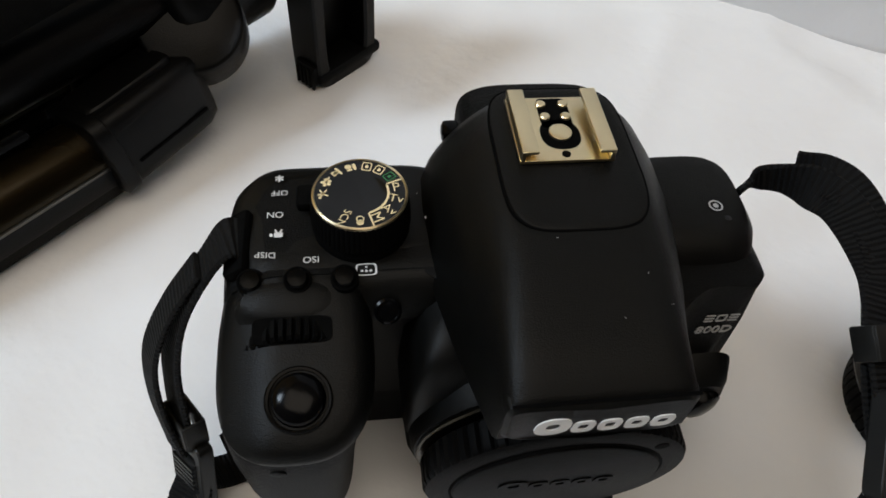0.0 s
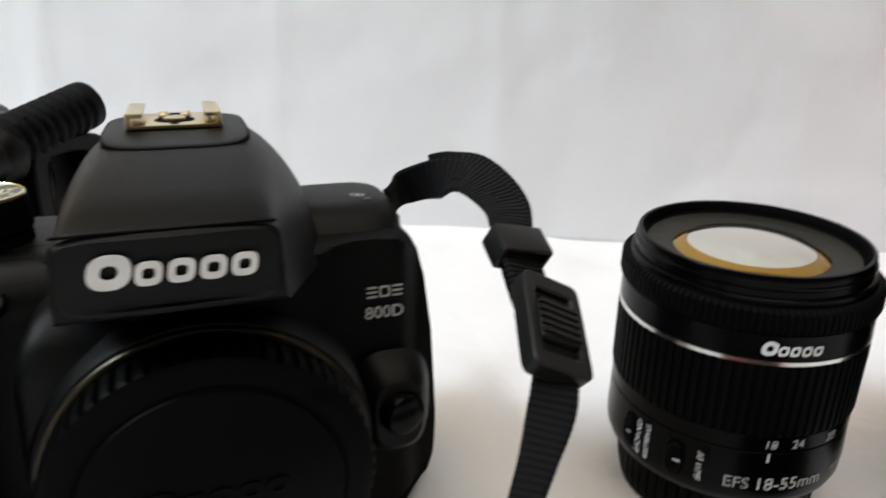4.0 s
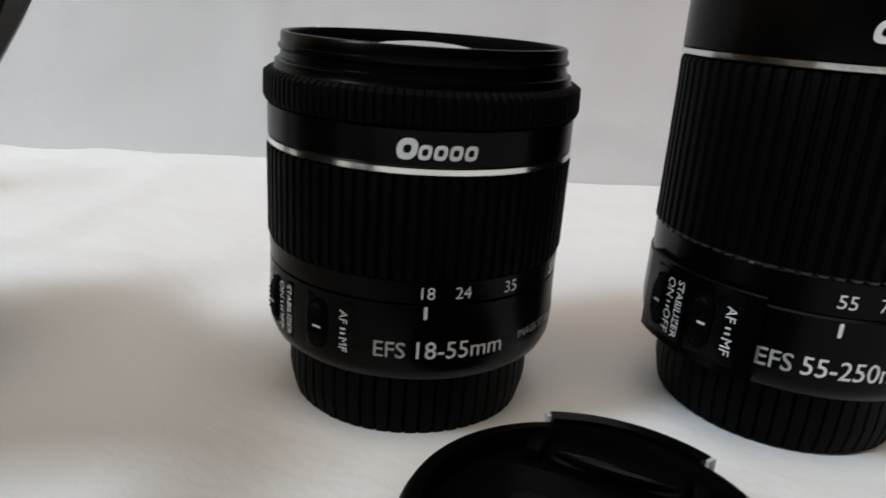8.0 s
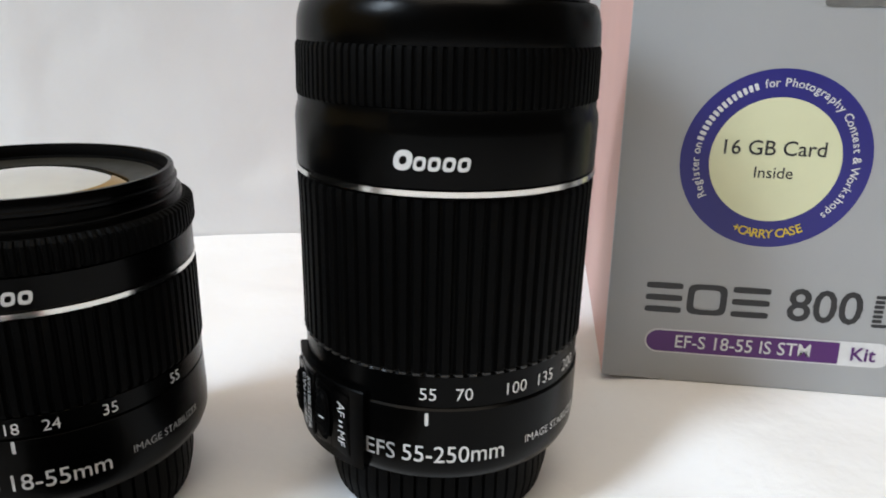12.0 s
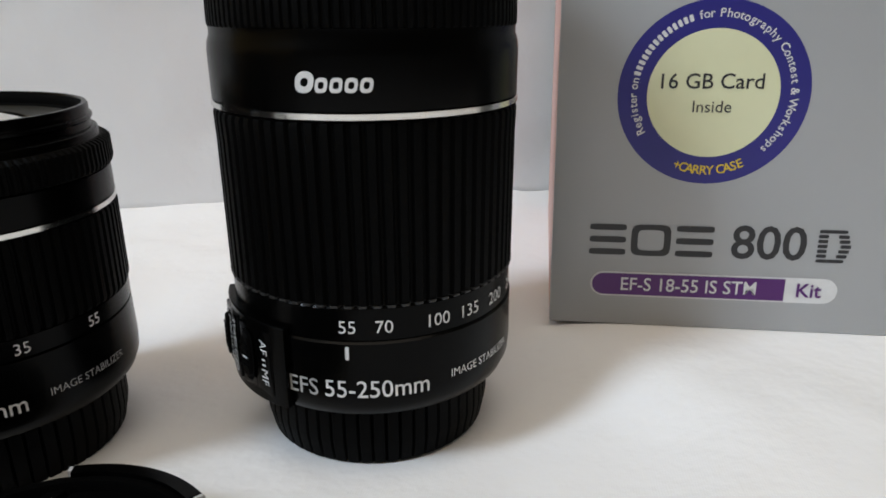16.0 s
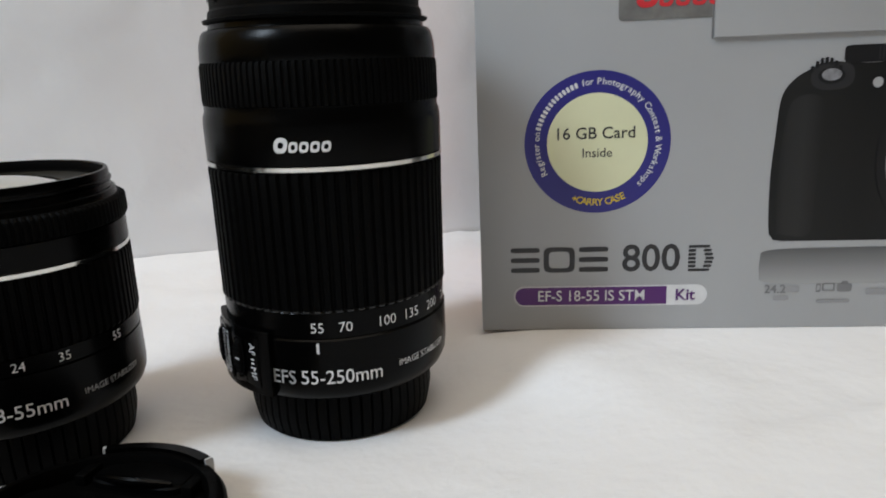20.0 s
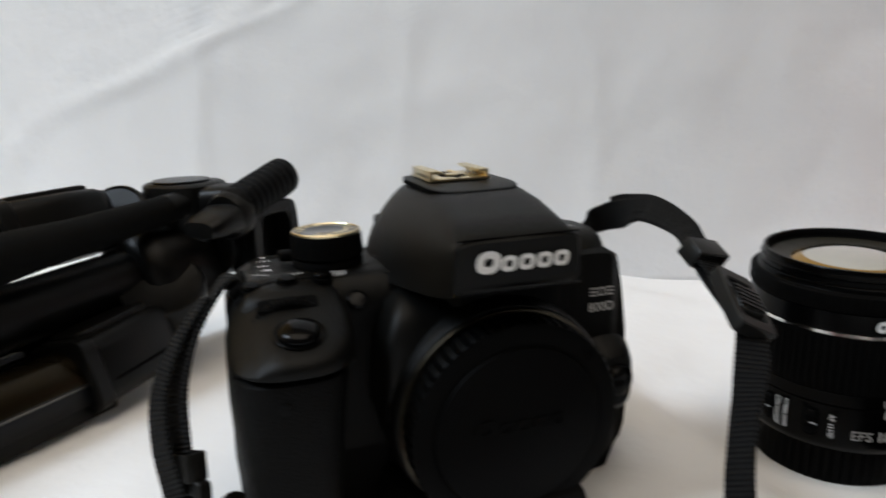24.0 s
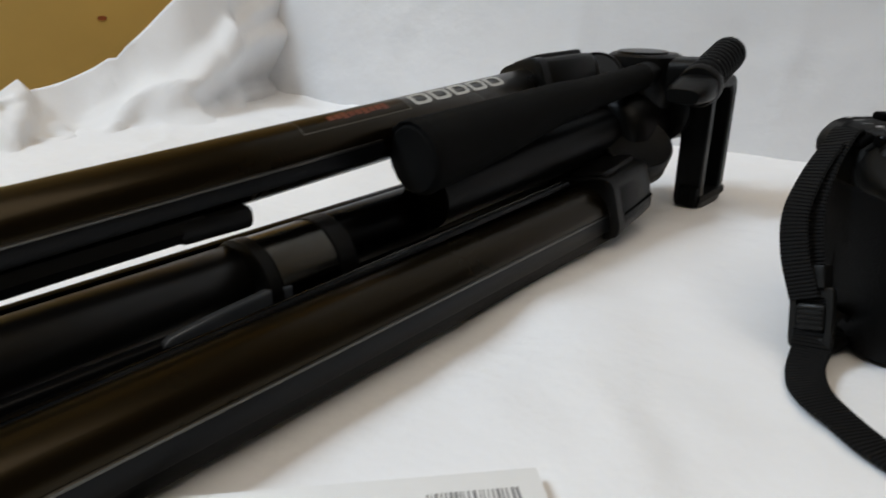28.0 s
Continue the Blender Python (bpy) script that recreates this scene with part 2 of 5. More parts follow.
    nt.links.new(sep.outputs[axis], span.inputs["Value"])
    nt.links.new(span.outputs[0], ramp.inputs["Fac"])
    nt.links.new(ramp.outputs[0], nt.nodes["Principled BSDF"].inputs["Base Color"])
    return m


PICBODY = printed_fade("printed_camera_body", "X", ((0.098, 0.007), (0.106, 0.012), (0.122, 0.008), (0.130, 0.006), (0.150, 0.008), (0.250, 0.012)))
PICGRIP = printed_fade("printed_grip", "X", ((0.100, 0.006), (0.105, 0.019), (0.110, 0.022), (0.1165, 0.009)))
PICSHINE = material("printed_silver", (0.22, 0.22, 0.23), 0.4, 0, 0.3, 400, 0, 900)
PICPALE = material("pale_grey_ink", (0.29, 0.29, 0.295), 0.45, 0, 0.1, 30, 0, 900)
PICFADE = printed_fade("printed_reflection", "Z", ((0.016, 0.36), (0.024, 0.20), (0.0295, 0.10)))

# ---- builders ----


def part(name, bm, mat, parent=None, label="", smooth=True, bevel=0.0, sharp=35):
    """One mesh object from a bmesh, in its parent's own frame."""
    me = bpy.data.meshes.new(name)
    bmesh.ops.recalc_face_normals(bm, faces=bm.faces)
    if smooth:
        for f in bm.faces:
            f.smooth = True
        for e in bm.edges:
            if len(e.link_faces) == 2 and e.calc_face_angle(0) > radians(sharp):
                e.smooth = False
    bm.to_mesh(me)
    bm.free()
    me.materials.append(mat)
    ob = new(name, me)
    if parent:
        ob.parent = parent
    if label:
        ob["label"] = label
    if bevel:
        b = ob.modifiers.new("edge", "BEVEL")
        b.width, b.segments, b.limit_method, b.angle_limit = bevel, 2, "ANGLE", radians(30)
    return ob


def thing(name, m, label, category, group="", kind=""):
    ob = new(name)
    ob.empty_display_size = 0.01
    ob.matrix_world = m
    return tagged(ob, label, category, group, kind)


def rbox(cx, cy, cz, sx, sy, sz, r=0.0, seg=2, turn=None):
    bm = bmesh.new()
    bmesh.ops.create_cube(bm, size=1)
    bmesh.ops.scale(bm, vec=(sx, sy, sz), verts=bm.verts)
    if r:
        bmesh.ops.bevel(bm, geom=list(bm.edges), offset=r, segments=seg, affect="EDGES", profile=0.5)
    if turn:
        bmesh.ops.transform(bm, matrix=turn, verts=bm.verts)
    bmesh.ops.translate(bm, vec=(cx, cy, cz), verts=bm.verts)
    return bm


def lathe(profile, seg=96, wave=None, closed=False, foot=True, top=True):
    """Turn a profile of (radius, height) round z. wave(k, seg, radius, height) may move the radius of a point."""
    bm = bmesh.new()
    rings = []
    for r, z in profile:
        ring = []
        for k in range(seg):
            a = 2 * math.pi * k / seg
            rr = wave(k, seg, r, z) if wave else r
            ring.append(bm.verts.new((rr * math.cos(a), rr * math.sin(a), z)))
        rings.append(ring)
    for lo, hi in zip(rings, rings[1:]):
        for k in range(seg):
            bm.faces.new((lo[k], lo[(k + 1) % seg], hi[(k + 1) % seg], hi[k]))
    if closed:
        for k in range(seg):
            bm.faces.new((rings[-1][k], rings[-1][(k + 1) % seg], rings[0][(k + 1) % seg], rings[0][k]))
    else:
        if foot:
            bm.faces.new(rings[0][::-1])
        if top:
            bm.faces.new(rings[-1])
    return bm


def loft(rings, ends=True):
    """A skin over rings of points, each with the same count."""
    bm = bmesh.new()
    made = [[bm.verts.new(p) for p in ring] for ring in rings]
    n = len(rings[0])
    for lo, hi in zip(made, made[1:]):
        for k in range(n):
            bm.faces.new((lo[k], lo[(k + 1) % n], hi[(k + 1) % n], hi[k]))
    if ends:
        bm.faces.new(made[0][::-1])
        bm.faces.new(made[-1])
    return bm


def oval(cx, cy, hx, hy, p=4.0, n=48):
    """A superellipse outline."""
    pts = []
    for k in range(n):
        a = 2 * math.pi * k / n
        c, s = math.cos(a), math.sin(a)
        pts.append((cx + hx * math.copysign(abs(c) ** (2 / p), c), cy + hy * math.copysign(abs(s) ** (2 / p), s)))
    return pts


def frames_along(path):
    """Points and tangents along a smooth line through the given points."""
    pts = [Vector(p) for p in path]
    ext = [pts[0] * 2 - pts[1]] + pts + [pts[-1] * 2 - pts[-2]]
    out = []
    for i in range(1, len(ext) - 2):
        for k in range(8):
            t = k / 8
            a, b, c, d = ext[i - 1 : i + 3]
            out.append(0.5 * (2 * b + (c - a) * t + (2 * a - 5 * b + 4 * c - d) * t * t + (3 * b - a - 3 * c + d) * t**3))
    out.append(pts[-1])
    return out


def ribbon(path, wides, width, thick, uv=True):
    """A strap along a line; wides: the direction of its width at each given point."""
    line = frames_along(path)
    dirs = frames_along(wides)
    bm = bmesh.new()
    layer = bm.loops.layers.uv.new("UVMap")
    rings, run, total = [], [0.0], 0.0
    for i, p in enumerate(line):
        t = (line[min(i + 1, len(line) - 1)] - line[max(i - 1, 0)]).normalized()
        w = dirs[i] - t * dirs[i].dot(t)
        w.normalize()
        n = t.cross(w)
        h, k = w * width / 2, n * thick / 2
        e = w * thick * 0.35
        rings.append([p + h - e + k, p + h, p + h - e - k, p - h + e - k, p - h, p - h + e + k])
        if i:
            total += (p - line[i - 1]).length
            run.append(total)
    made = [[bm.verts.new(q) for q in ring] for ring in rings]
    vs = [0, 0.05, 0.1, 0.9, 0.95, 1.0]
    for i in range(len(made) - 1):
        for k in range(6):
            f = bm.faces.new((made[i][k], made[i][(k + 1) % 6], made[i + 1][(k + 1) % 6], made[i + 1][k]))
            for loop, (u, v) in zip(f.loops, ((run[i], vs[k]), (run[i], vs[(k + 1) % 6]), (run[i + 1], vs[(k + 1) % 6]), (run[i + 1], vs[k]))):
                loop[layer].uv = (u * 10, v * 0.1)
    bm.faces.new(made[0][::-1])
    bm.faces.new(made[-1])
    return bm


def tube(path, radii, n=20):
    line = frames_along(path)
    rr = [v.x for v in frames_along([(r, 0, 0) for r in radii])]
    rings, side = [], Vector((0, 0, 1))
    for i, p in enumerate(line):
        t = (line[min(i + 1, len(line) - 1)] - line[max(i - 1, 0)]).normalized()
        if abs(t.dot(side)) > 0.95:
            side = Vector((1, 0, 0))
        a = t.cross(side).normalized()
        b = a.cross(t)
        rings.append([p + rr[i] * (math.cos(2 * math.pi * k / n) * a + math.sin(2 * math.pi * k / n) * b) for k in range(n)])
    return loft(rings)


def rod(a, b, ra, rb=None, n=24):
    a, b = Vector(a), Vector(b)
    return tube([a, a.lerp(b, 0.5), b], [ra, (ra + (rb or ra)) / 2, rb or ra], n)


def letters(text, size, align="CENTER", heavy=0.0):
    """A flat mesh of the words in the built-in font, cap height about 0.7 of size."""
    cu = bpy.data.curves.new("words", "FONT")
    cu.body, cu.size, cu.align_x, cu.align_y, cu.resolution_u, cu.offset = text, size, align, "CENTER", 3, heavy * size
    ob = new("words", cu)
    me = bpy.data.meshes.new_from_object(ob.evaluated_get(bpy.context.evaluated_depsgraph_get()))
    bpy.data.objects.remove(ob)
    bm = bmesh.new()
    bm.from_mesh(me)
    bpy.data.meshes.remove(me)
    return bm


def block(w, h, cx=0.0, cy=0.0, p=4.0, hole=0.0, n=28):
    """A flat rounded patch, or a ring where hole is given."""
    bm = bmesh.new()
    outer = [bm.verts.new((x, y, 0)) for x, y in oval(cx, cy, w / 2, h / 2, p, n)]
    if hole:
        inner = [bm.verts.new((x, y, 0)) for x, y in oval(cx, cy, w / 2 * hole, h / 2 * hole, p, n)]
        for k in range(n):
            bm.faces.new((outer[k], outer[(k + 1) % n], inner[(k + 1) % n], inner[k]))
    else:
        bm.faces.new(outer)
    return bm


def pill(w, h, square=False):
    """A flat bar with round ends, or with its right end cut square."""
    bm = bmesh.new()
    a = h / 2
    line = [(-w / 2 + a + a * math.cos(radians(90 + 15 * k)), a * math.sin(radians(90 + 15 * k))) for k in range(13)]
    line += [(w / 2, -a), (w / 2, a)] if square else [(-x, -y) for x, y in line]
    bm.faces.new([bm.verts.new((x, y, 0)) for x, y in line])
    return bm


def merged(*bms):
    out = bmesh.new()
    for b in bms:
        me = bpy.data.meshes.new("tmp")
        b.to_mesh(me)
        b.free()
        out.from_mesh(me)
        bpy.data.meshes.remove(me)
    return out


def word_blocks(w, h):
    """A maker's mark as five plain slanted rings, the first one larger."""
    shapes = [block(w * 0.25, h, -w * 0.375, 0, 2.4, 0.40)]
    shapes += [block(w * 0.160, h * 0.70, -w * 0.155 + i * w * 0.188, -h * 0.13, 3.0, 0.46) for i in range(4)]
    for sh in shapes:
        bmesh.ops.transform(sh, matrix=Matrix(((1, 0.15, 0, 0), (0, 1, 0, 0), (0, 0, 1, 0), (0, 0, 0, 1))), verts=sh.verts)
    return merged(*shapes)


def wrap(bm, radius, angle, z, proud=0.00012):
    """Bend a flat mesh round the upright axis; its middle stands at the angle (degrees), read from outside."""
    bmesh.ops.subdivide_edges(bm, edges=[e for e in bm.edges if e.calc_length() > 0.0015], cuts=2)
    for v in bm.verts:
        a = radians(angle) + v.co.x / radius
        y = v.co.y
        v.co = ((radius + proud) * math.cos(a), (radius + proud) * math.sin(a), z + y)
    return bm


def laid(bm, m, thick=0.0):
    if thick:
        out = bmesh.ops.extrude_face_region(bm, geom=list(bm.faces))
        bmesh.ops.translate(bm, vec=(0, 0, thick), verts=[g for g in out["geom"] if isinstance(g, bmesh.types.BMVert)])
    bmesh.ops.transform(bm, matrix=m, verts=bm.verts)
    return bm


def sector(r0, r1, z0, z1, a0, a1, n=20):
    """A curved bar: part of a ring between two angles in degrees."""
    ring = []
    for k in range(n + 1):
        a = radians(a0 + (a1 - a0) * k / n)
        c, s = math.cos(a), math.sin(a)
        ring.append([(r0 * c, r0 * s, z0), (r1 * c, r1 * s, z0), (r1 * c, r1 * s, z1 - 0.0003), ((r1 - 0.0003) * c, (r1 - 0.0003) * s, z1), (r0 * c, r0 * s, z1)])
    return loft(ring)


def ribs(count, depth, duty=0.55):
    """Radius function for a ring with count raised ribs."""
    def move(k, seg, r, z):
        return r - (depth if (k * count / seg) % 1.0 > duty else 0.0)
    return move

# ---- the room and the sheets ----


def smooth01(t):
    t = max(0.0, min(1.0, t))
    return t * t * (3 - 2 * t)


# height of the padded top under each thing: x, y, flat radius, height
RESTS = [(0.1084, 0.2160, 0.036, -0.0131), (0.1942, 0.2463, 0.034, -0.0144), (0.1575, 0.1630, 0.032, -0.0115), (0.31, 0.36, 0.085, -0.0033),
         (0.43, 0.36, 0.09, -0.0033), (0.51, 0.36, 0.05, -0.0033), (0.26, 0.31, 0.02, -0.0033), (-0.02, 0.10, 0.075, 0.003), (0.03, 0.14, 0.045, 0.003)]


def lie(x, y):
    """Height of the sheet on the padded top."""
    num, den = 0.0, 0.02
    for cx, cy, r, z in RESTS:
        d = max(0.0, math.hypot(x - cx, y - cy) - r)
        w = math.exp(-((d / 0.022) ** 2)) * 4 + 0.02 * math.exp(-((d / 0.1) ** 2))
        num, den = num + w * z, den + w
    return num / den


def wall_line(x):
    """Where the hung sheet meets the table, y by x."""
    u = x * 10
    return (3.74 + 0.31 * u + 0.018 * u * u) / 10


def sheet(name, nx, ny, place, mat, kind, label, category):
    bm = bmesh.new()
    layer = bm.loops.layers.uv.new("UVMap")
    grid = [[bm.verts.new(place(i / nx, j / ny)) for j in range(ny + 1)] for i in range(nx + 1)]
    for i in range(nx):
        for j in range(ny):
            f = bm.faces.new((grid[i][j], grid[i + 1][j], grid[i + 1][j + 1], grid[i][j + 1]))
            for loop, (a, b) in zip(f.loops, ((i, j), (i + 1, j), (i + 1, j + 1), (i, j + 1))):
                loop[layer].uv = (a / nx, b / ny)
    ob = part(name, bm, mat, sharp=180)
    s = ob.modifiers.new("cloth_thickness", "SOLIDIFY")
    s.thickness, s.offset = 0.0006, -1
    return tagged(ob, label, category, "", kind)


def soft_noise(x, y, s, seed):
    return noise.noise(Vector((x * s + seed, y * s - seed, seed * 1.7)))


def crease(x, y, s, seed):
    """Thin raised fold lines."""
    v = abs(noise.noise(Vector((x * s + seed, y * s, seed))))
    return math.exp(-(v / 0.05) ** 2)


def table_place(u, v):
    x = -0.69 + 1.57 * u
    yb = wall_line(x)
    y = -0.75 + (yb + 0.012 + 0.75) * v
    near = min(math.hypot(x - cx, y - cy) - r for cx, cy, r, _ in RESTS)
    free = smooth01(near / 0.03)
    z = lie(x, y) + free * (0.0024 * soft_noise(x, y, 14, 3.1) + 0.0012 * soft_noise(x, y, 34, 8.2) + 0.0018 * crease(x, y, 5.0, 4.4) + 0.0010 * crease(x, y, 9.0, 1.7))
    z += 0.004 * smooth01((y - yb + 0.018) / 0.022) ** 2
    left = smooth01((-0.53 - x) / 0.07)
    return (x, y, z + left * 0.004)


def wall_place(u, v):
    z = 0.75 * v
    edge = min(-0.35, max(-0.68, -0.68 + (z - 0.160) * 2.5))
    x = edge + (1.07 - edge) * u
    y = wall_line(x) + 0.004
    fall = 0.0034 * soft_noise(x, z, 5.5, 1.3) + 0.0014 * soft_noise(x * 1.6, z, 17, 6.0) + 0.0014 * crease(x * 0.8, z * 1.4, 4.2, 2.2)
    fall += 0.0012 * crease(x * 2.4, z * 0.5, 3.0, 9.4) + 0.0010 * soft_noise(x, z, 38, 4.1)
    fall += 0.0035 * math.exp(-abs(x + 0.302 - 0.10 * z) / 0.006) + 0.0022 * math.exp(-abs(z - 0.155 - 0.35 * (x + 0.30)) / 0.005) * smooth01((x + 0.45) / 0.1) * smooth01((-0.02 - x) / 0.15)
    return (x - 0.3 * fall, y - fall * smooth01(z / 0.03) + 0.03 * z, z - 0.001)


def side_edge(y):
    """Height of the sheet's upper edge where it is thrown over the side."""
    t = (y * 10 + 0.5) / 3.2
    return 0.034 + 0.020 * smooth01(t * 2.0) + 0.232 * max(0.0, t - 0.42)


def side_place(u, v):
    y = -0.75 + (0.262 + 0.75) * u
    top = side_edge(y)
    if v < 0.75:
        r = v / 0.75
        base = -0.545 - 0.088 * smooth01((y - 0.11) / 0.12)
        x, z = base + (-0.630 - base) * r**0.8, -0.002 + (top + 0.002) * r**1.35
    else:
        r = (v - 0.75) / 0.25
        x, z = -0.630 - 0.02 * math.sin(r * math.pi * 0.5), top - 0.25 * r * r
    k = 0.017 * soft_noise(x * 1.2, y, 11, 5.5) + 0.005 * soft_noise(x, y, 26, 7.7) + 0.017 * crease(x * 1.1, y, 8.0, 3.3) + 0.009 * crease(x * 0.7, y * 1.5, 6.5, 11.3) + 0.004 * crease(x, y * 1.3, 17.0, 6.1)
    near = smooth01((y - 0.06) / 0.12)
    lobe = 0.019 * math.exp(-(((z - 0.062 - 0.28 * (y - 0.26)) / 0.016) ** 2)) - 0.013 * math.exp(-(((z - 0.026 - 0.10 * (y - 0.26)) / 0.009) ** 2)) + 0.009 * math.exp(-(((z - 0.098 - 0.50 * (y - 0.26)) / 0.010) ** 2))
    return (x + k * 0.6 + lobe * near, y + 0.5 * k, z + k * smooth01(v * 3) + 0.3 * lobe * near)


sheet("ground", 300, 230, table_place, CLOTH, "structure", "smooth white cotton sheet over a padded top, softly creased", "table sheet")
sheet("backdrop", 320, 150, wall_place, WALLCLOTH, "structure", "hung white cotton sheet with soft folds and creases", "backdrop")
sheet("draped_sheet", 120, 44, side_place, CLOTH, "structure", "white cotton sheet bunched and thrown over the side", "sheet")


def slab(name, lo, hi, mat, label, category):
    c = [(a + b) / 2 for a, b in zip(lo, hi)]
    s = [b - a for a, b in zip(lo, hi)]
    return tagged(part(name, rbox(*c, *s), mat, smooth=False), label, category, "", "structure")


TABLE = slab("table_top", (-0.69, -0.75, -0.12), (0.88, 0.62, -0.0165), CEIL, "padded table top under the white sheet", "table")
slab("floor", (-1.0, -1.6, -0.80), (2.4, 1.9, -0.75), PLASTER, "plain floor of the room", "floor")
slab("ceiling", (-1.0, -1.6, 2.45), (2.4, 1.9, 2.5), CEIL, "plain white ceiling", "ceiling")
slab("wall_back", (-1.0, 1.9, -0.75), (2.4, 2.0, 2.45), OCHRE, "plain ochre painted wall", "wall")
# Front and right walls are unseen; their dark colour deepens the black reflections.
slab("wall_front", (-1.0, -1.7, -0.75), (2.4, -1.6, 2.45), UMBER, "unseen dark umber wall, added to keep reflections dark", "wall")
slab("wall_right", (2.4, -1.6, -0.75), (2.5, 1.9, 2.45), UMBER, "unseen dark umber wall, added to keep reflections dark", "wall")
wall = merged(rbox(-1.05, 0.15, -0.025, 0.1, 3.5, 1.45), rbox(-1.05, 0.15, 2.125, 0.1, 3.5, 0.65), rbox(-1.05, -1.41, 1.25, 0.1, 0.38, 1.1), rbox(-1.05, 0.86, 1.25, 0.1, 2.08, 1.1))
tagged(part("wall_left", wall, OCHRE, smooth=False), "ochre painted wall with a window", "wall", "", "structure")
stain = part("wall_scuff", laid(block(0.013, 0.006, 0, 0, 2.2), pose(-0.9985, 0.238, 0.069, 90, 0, 90)), RUST)
tagged(stain, "small red-brown scuff on the ochre wall", "stain", "", "structure")
WINDOW = thing("window_1", pose(-1.05, -0.70, 0.70), "plain white window with two lights in the ochre wall", "window", "", "structure")
for y in (-0.505, -0.253, 0.0, 0.253, 0.505):
    part("window_post", rbox(0, y, 0.55, 0.05, 0.045, 1.09, 0.004), CEIL, WINDOW)
for z in (0.025, 1.075):
    part("window_rail", rbox(0, 0, z, 0.046, 1.06, 0.045, 0.004), CEIL, WINDOW)
for x in (-0.55, 0.82):
    for y in (-0.68, 0.40):
        part("table_leg", rbox(x, y, -0.435, 0.05, 0.05, 0.63, 0.004), CEIL, TABLE)

# ---- lenses ----


def leaning(x, y, z, degrees, heading):
    """An upright pose that leans a little on the soft padding."""
    h = radians(heading)
    return Matrix.Translation((x, y, z)) @ Matrix.Rotation(radians(degrees), 4, Vector((-math.sin(h), math.cos(h), 0)))


def draw_in(ob, k, steps):
    """Make a barrel slimmer towards its front end, and set its rings by steps of (height, lift)."""
    for child in ob.children_recursive:
        for v in child.data.vertices:
            f = 1 - k * v.co.z
            v.co.z += float(np.interp(v.co.z, [a for a, _ in steps], [b for _, b in steps]))
            v.co.x, v.co.y = v.co.x * f, v.co.y * f


def glass_front(parent, rim, top, well):
    """Inner barrel, stepped ring and the domed front glass below the rim."""
    part("inner_barrel", lathe([(rim, top - 0.0002), (rim - 0.0006, top - 0.0012), (rim - 0.0006, top - 0.003), (rim - 0.0012, top - 0.0032), (rim - 0.0016, top - 0.0036)], 96, foot=False, top=False), MATT, parent, "stepped matt black ring inside the rim")
    part("inner_ring", lathe([(rim - 0.0015, top - 0.0036), (rim - 0.0040, top - 0.0042), (rim - 0.0087, top - well)], 96, foot=False, top=False), OLIVE, parent, "dark ring with an olive sheen")
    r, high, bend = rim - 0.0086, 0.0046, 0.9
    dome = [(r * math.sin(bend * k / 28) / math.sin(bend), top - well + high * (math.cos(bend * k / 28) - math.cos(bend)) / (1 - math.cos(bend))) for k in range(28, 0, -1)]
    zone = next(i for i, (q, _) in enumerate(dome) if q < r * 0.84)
    glass = part("front_glass", lathe([(q, h - 0.0003) for q, h in dome[zone - 1 :]] + [(0.0002, top - well + high - 0.0003)], 64), MIRROR_GLASS, parent, "domed coated front glass")
    # This zone carries the ochre room's reflection as its own colour.
    part("coated_zone", lathe(dome[: zone + 1], 64, foot=False, top=False), AMBER, glass, "outer zone of the glass with its amber reflection painted in")


def switch(parent, radius, angle, z, w, h, words, proud):
    """A raised switch plate on the barrel with a slider and its words set sideways."""
    plate = rbox(0, 0, 0, w, h, 0.0018, 0.0006, 2)
    for v in plate.verts:
        a = radians(angle) + v.co.x / radius
        rr = radius + proud + v.co.z
        v.co = (rr * math.cos(a), rr * math.sin(a), z + v.co.y)
    plate_ob = part("switch_plate", plate, SMOOTH, parent)
    part("slider_well", wrap(block(w * 0.42, h * 0.80, -w * 0.22, 0, 3.2), radius + proud, angle, z, 0.00096), MATT, plate_ob)
    knob_rings = [[(x, y, zz) for x, y in oval(-w * 0.22, 0, w * 0.17 * k, h * 0.34 * k, 2.6, 32)] for zz, k in ((0.0004, 1.0), (0.0013, 1.0), (0.0017, 0.9))]
    sl = merged(loft(knob_rings), *[rbox(-w * 0.22, k * h * 0.085, 0.0018, w * 0.28, h * 0.03, 0.0004) for k in (-2, -1, 0, 1, 2)])
    for v in sl.verts:
        a = radians(angle) + v.co.x / radius
        rr = radius + proud + v.co.z
        v.co = (rr * math.cos(a), rr * math.sin(a), z + v.co.y)
    part("slider", sl, RIB, plate_ob)
    mark = block(w * 0.16, h * 0.035, -w * 0.14, 0, 8)
    part("slider_mark", wrap(mark, radius + proud, angle, z, 0.00215), PRINT, plate_ob)
    for text, dx in words:
        t = letters(text, h * 0.17 if len(text) > 8 else h * 0.2)
        bmesh.ops.transform(t, matrix=pose(dx * w, 0, 0, 0, 0, -90), verts=t.verts)
        part("lettering", wrap(t, radius + proud, angle, z, 0.00105), PRINT, plate_ob, "white words set sideways")
    for k in (-1, 1):
        part("switch_tick", wrap(block(w * 0.10, h * 0.03, words[0][1] * w, k * h * 0.04, 8), radius + proud, angle, z, 0.00105), PRINT, plate_ob)


def numbers(parent, radius, z, size, marks):
    for text, angle in marks:
        part("focal_number", wrap(letters(text, size), radius, angle, z), PRINT, parent)


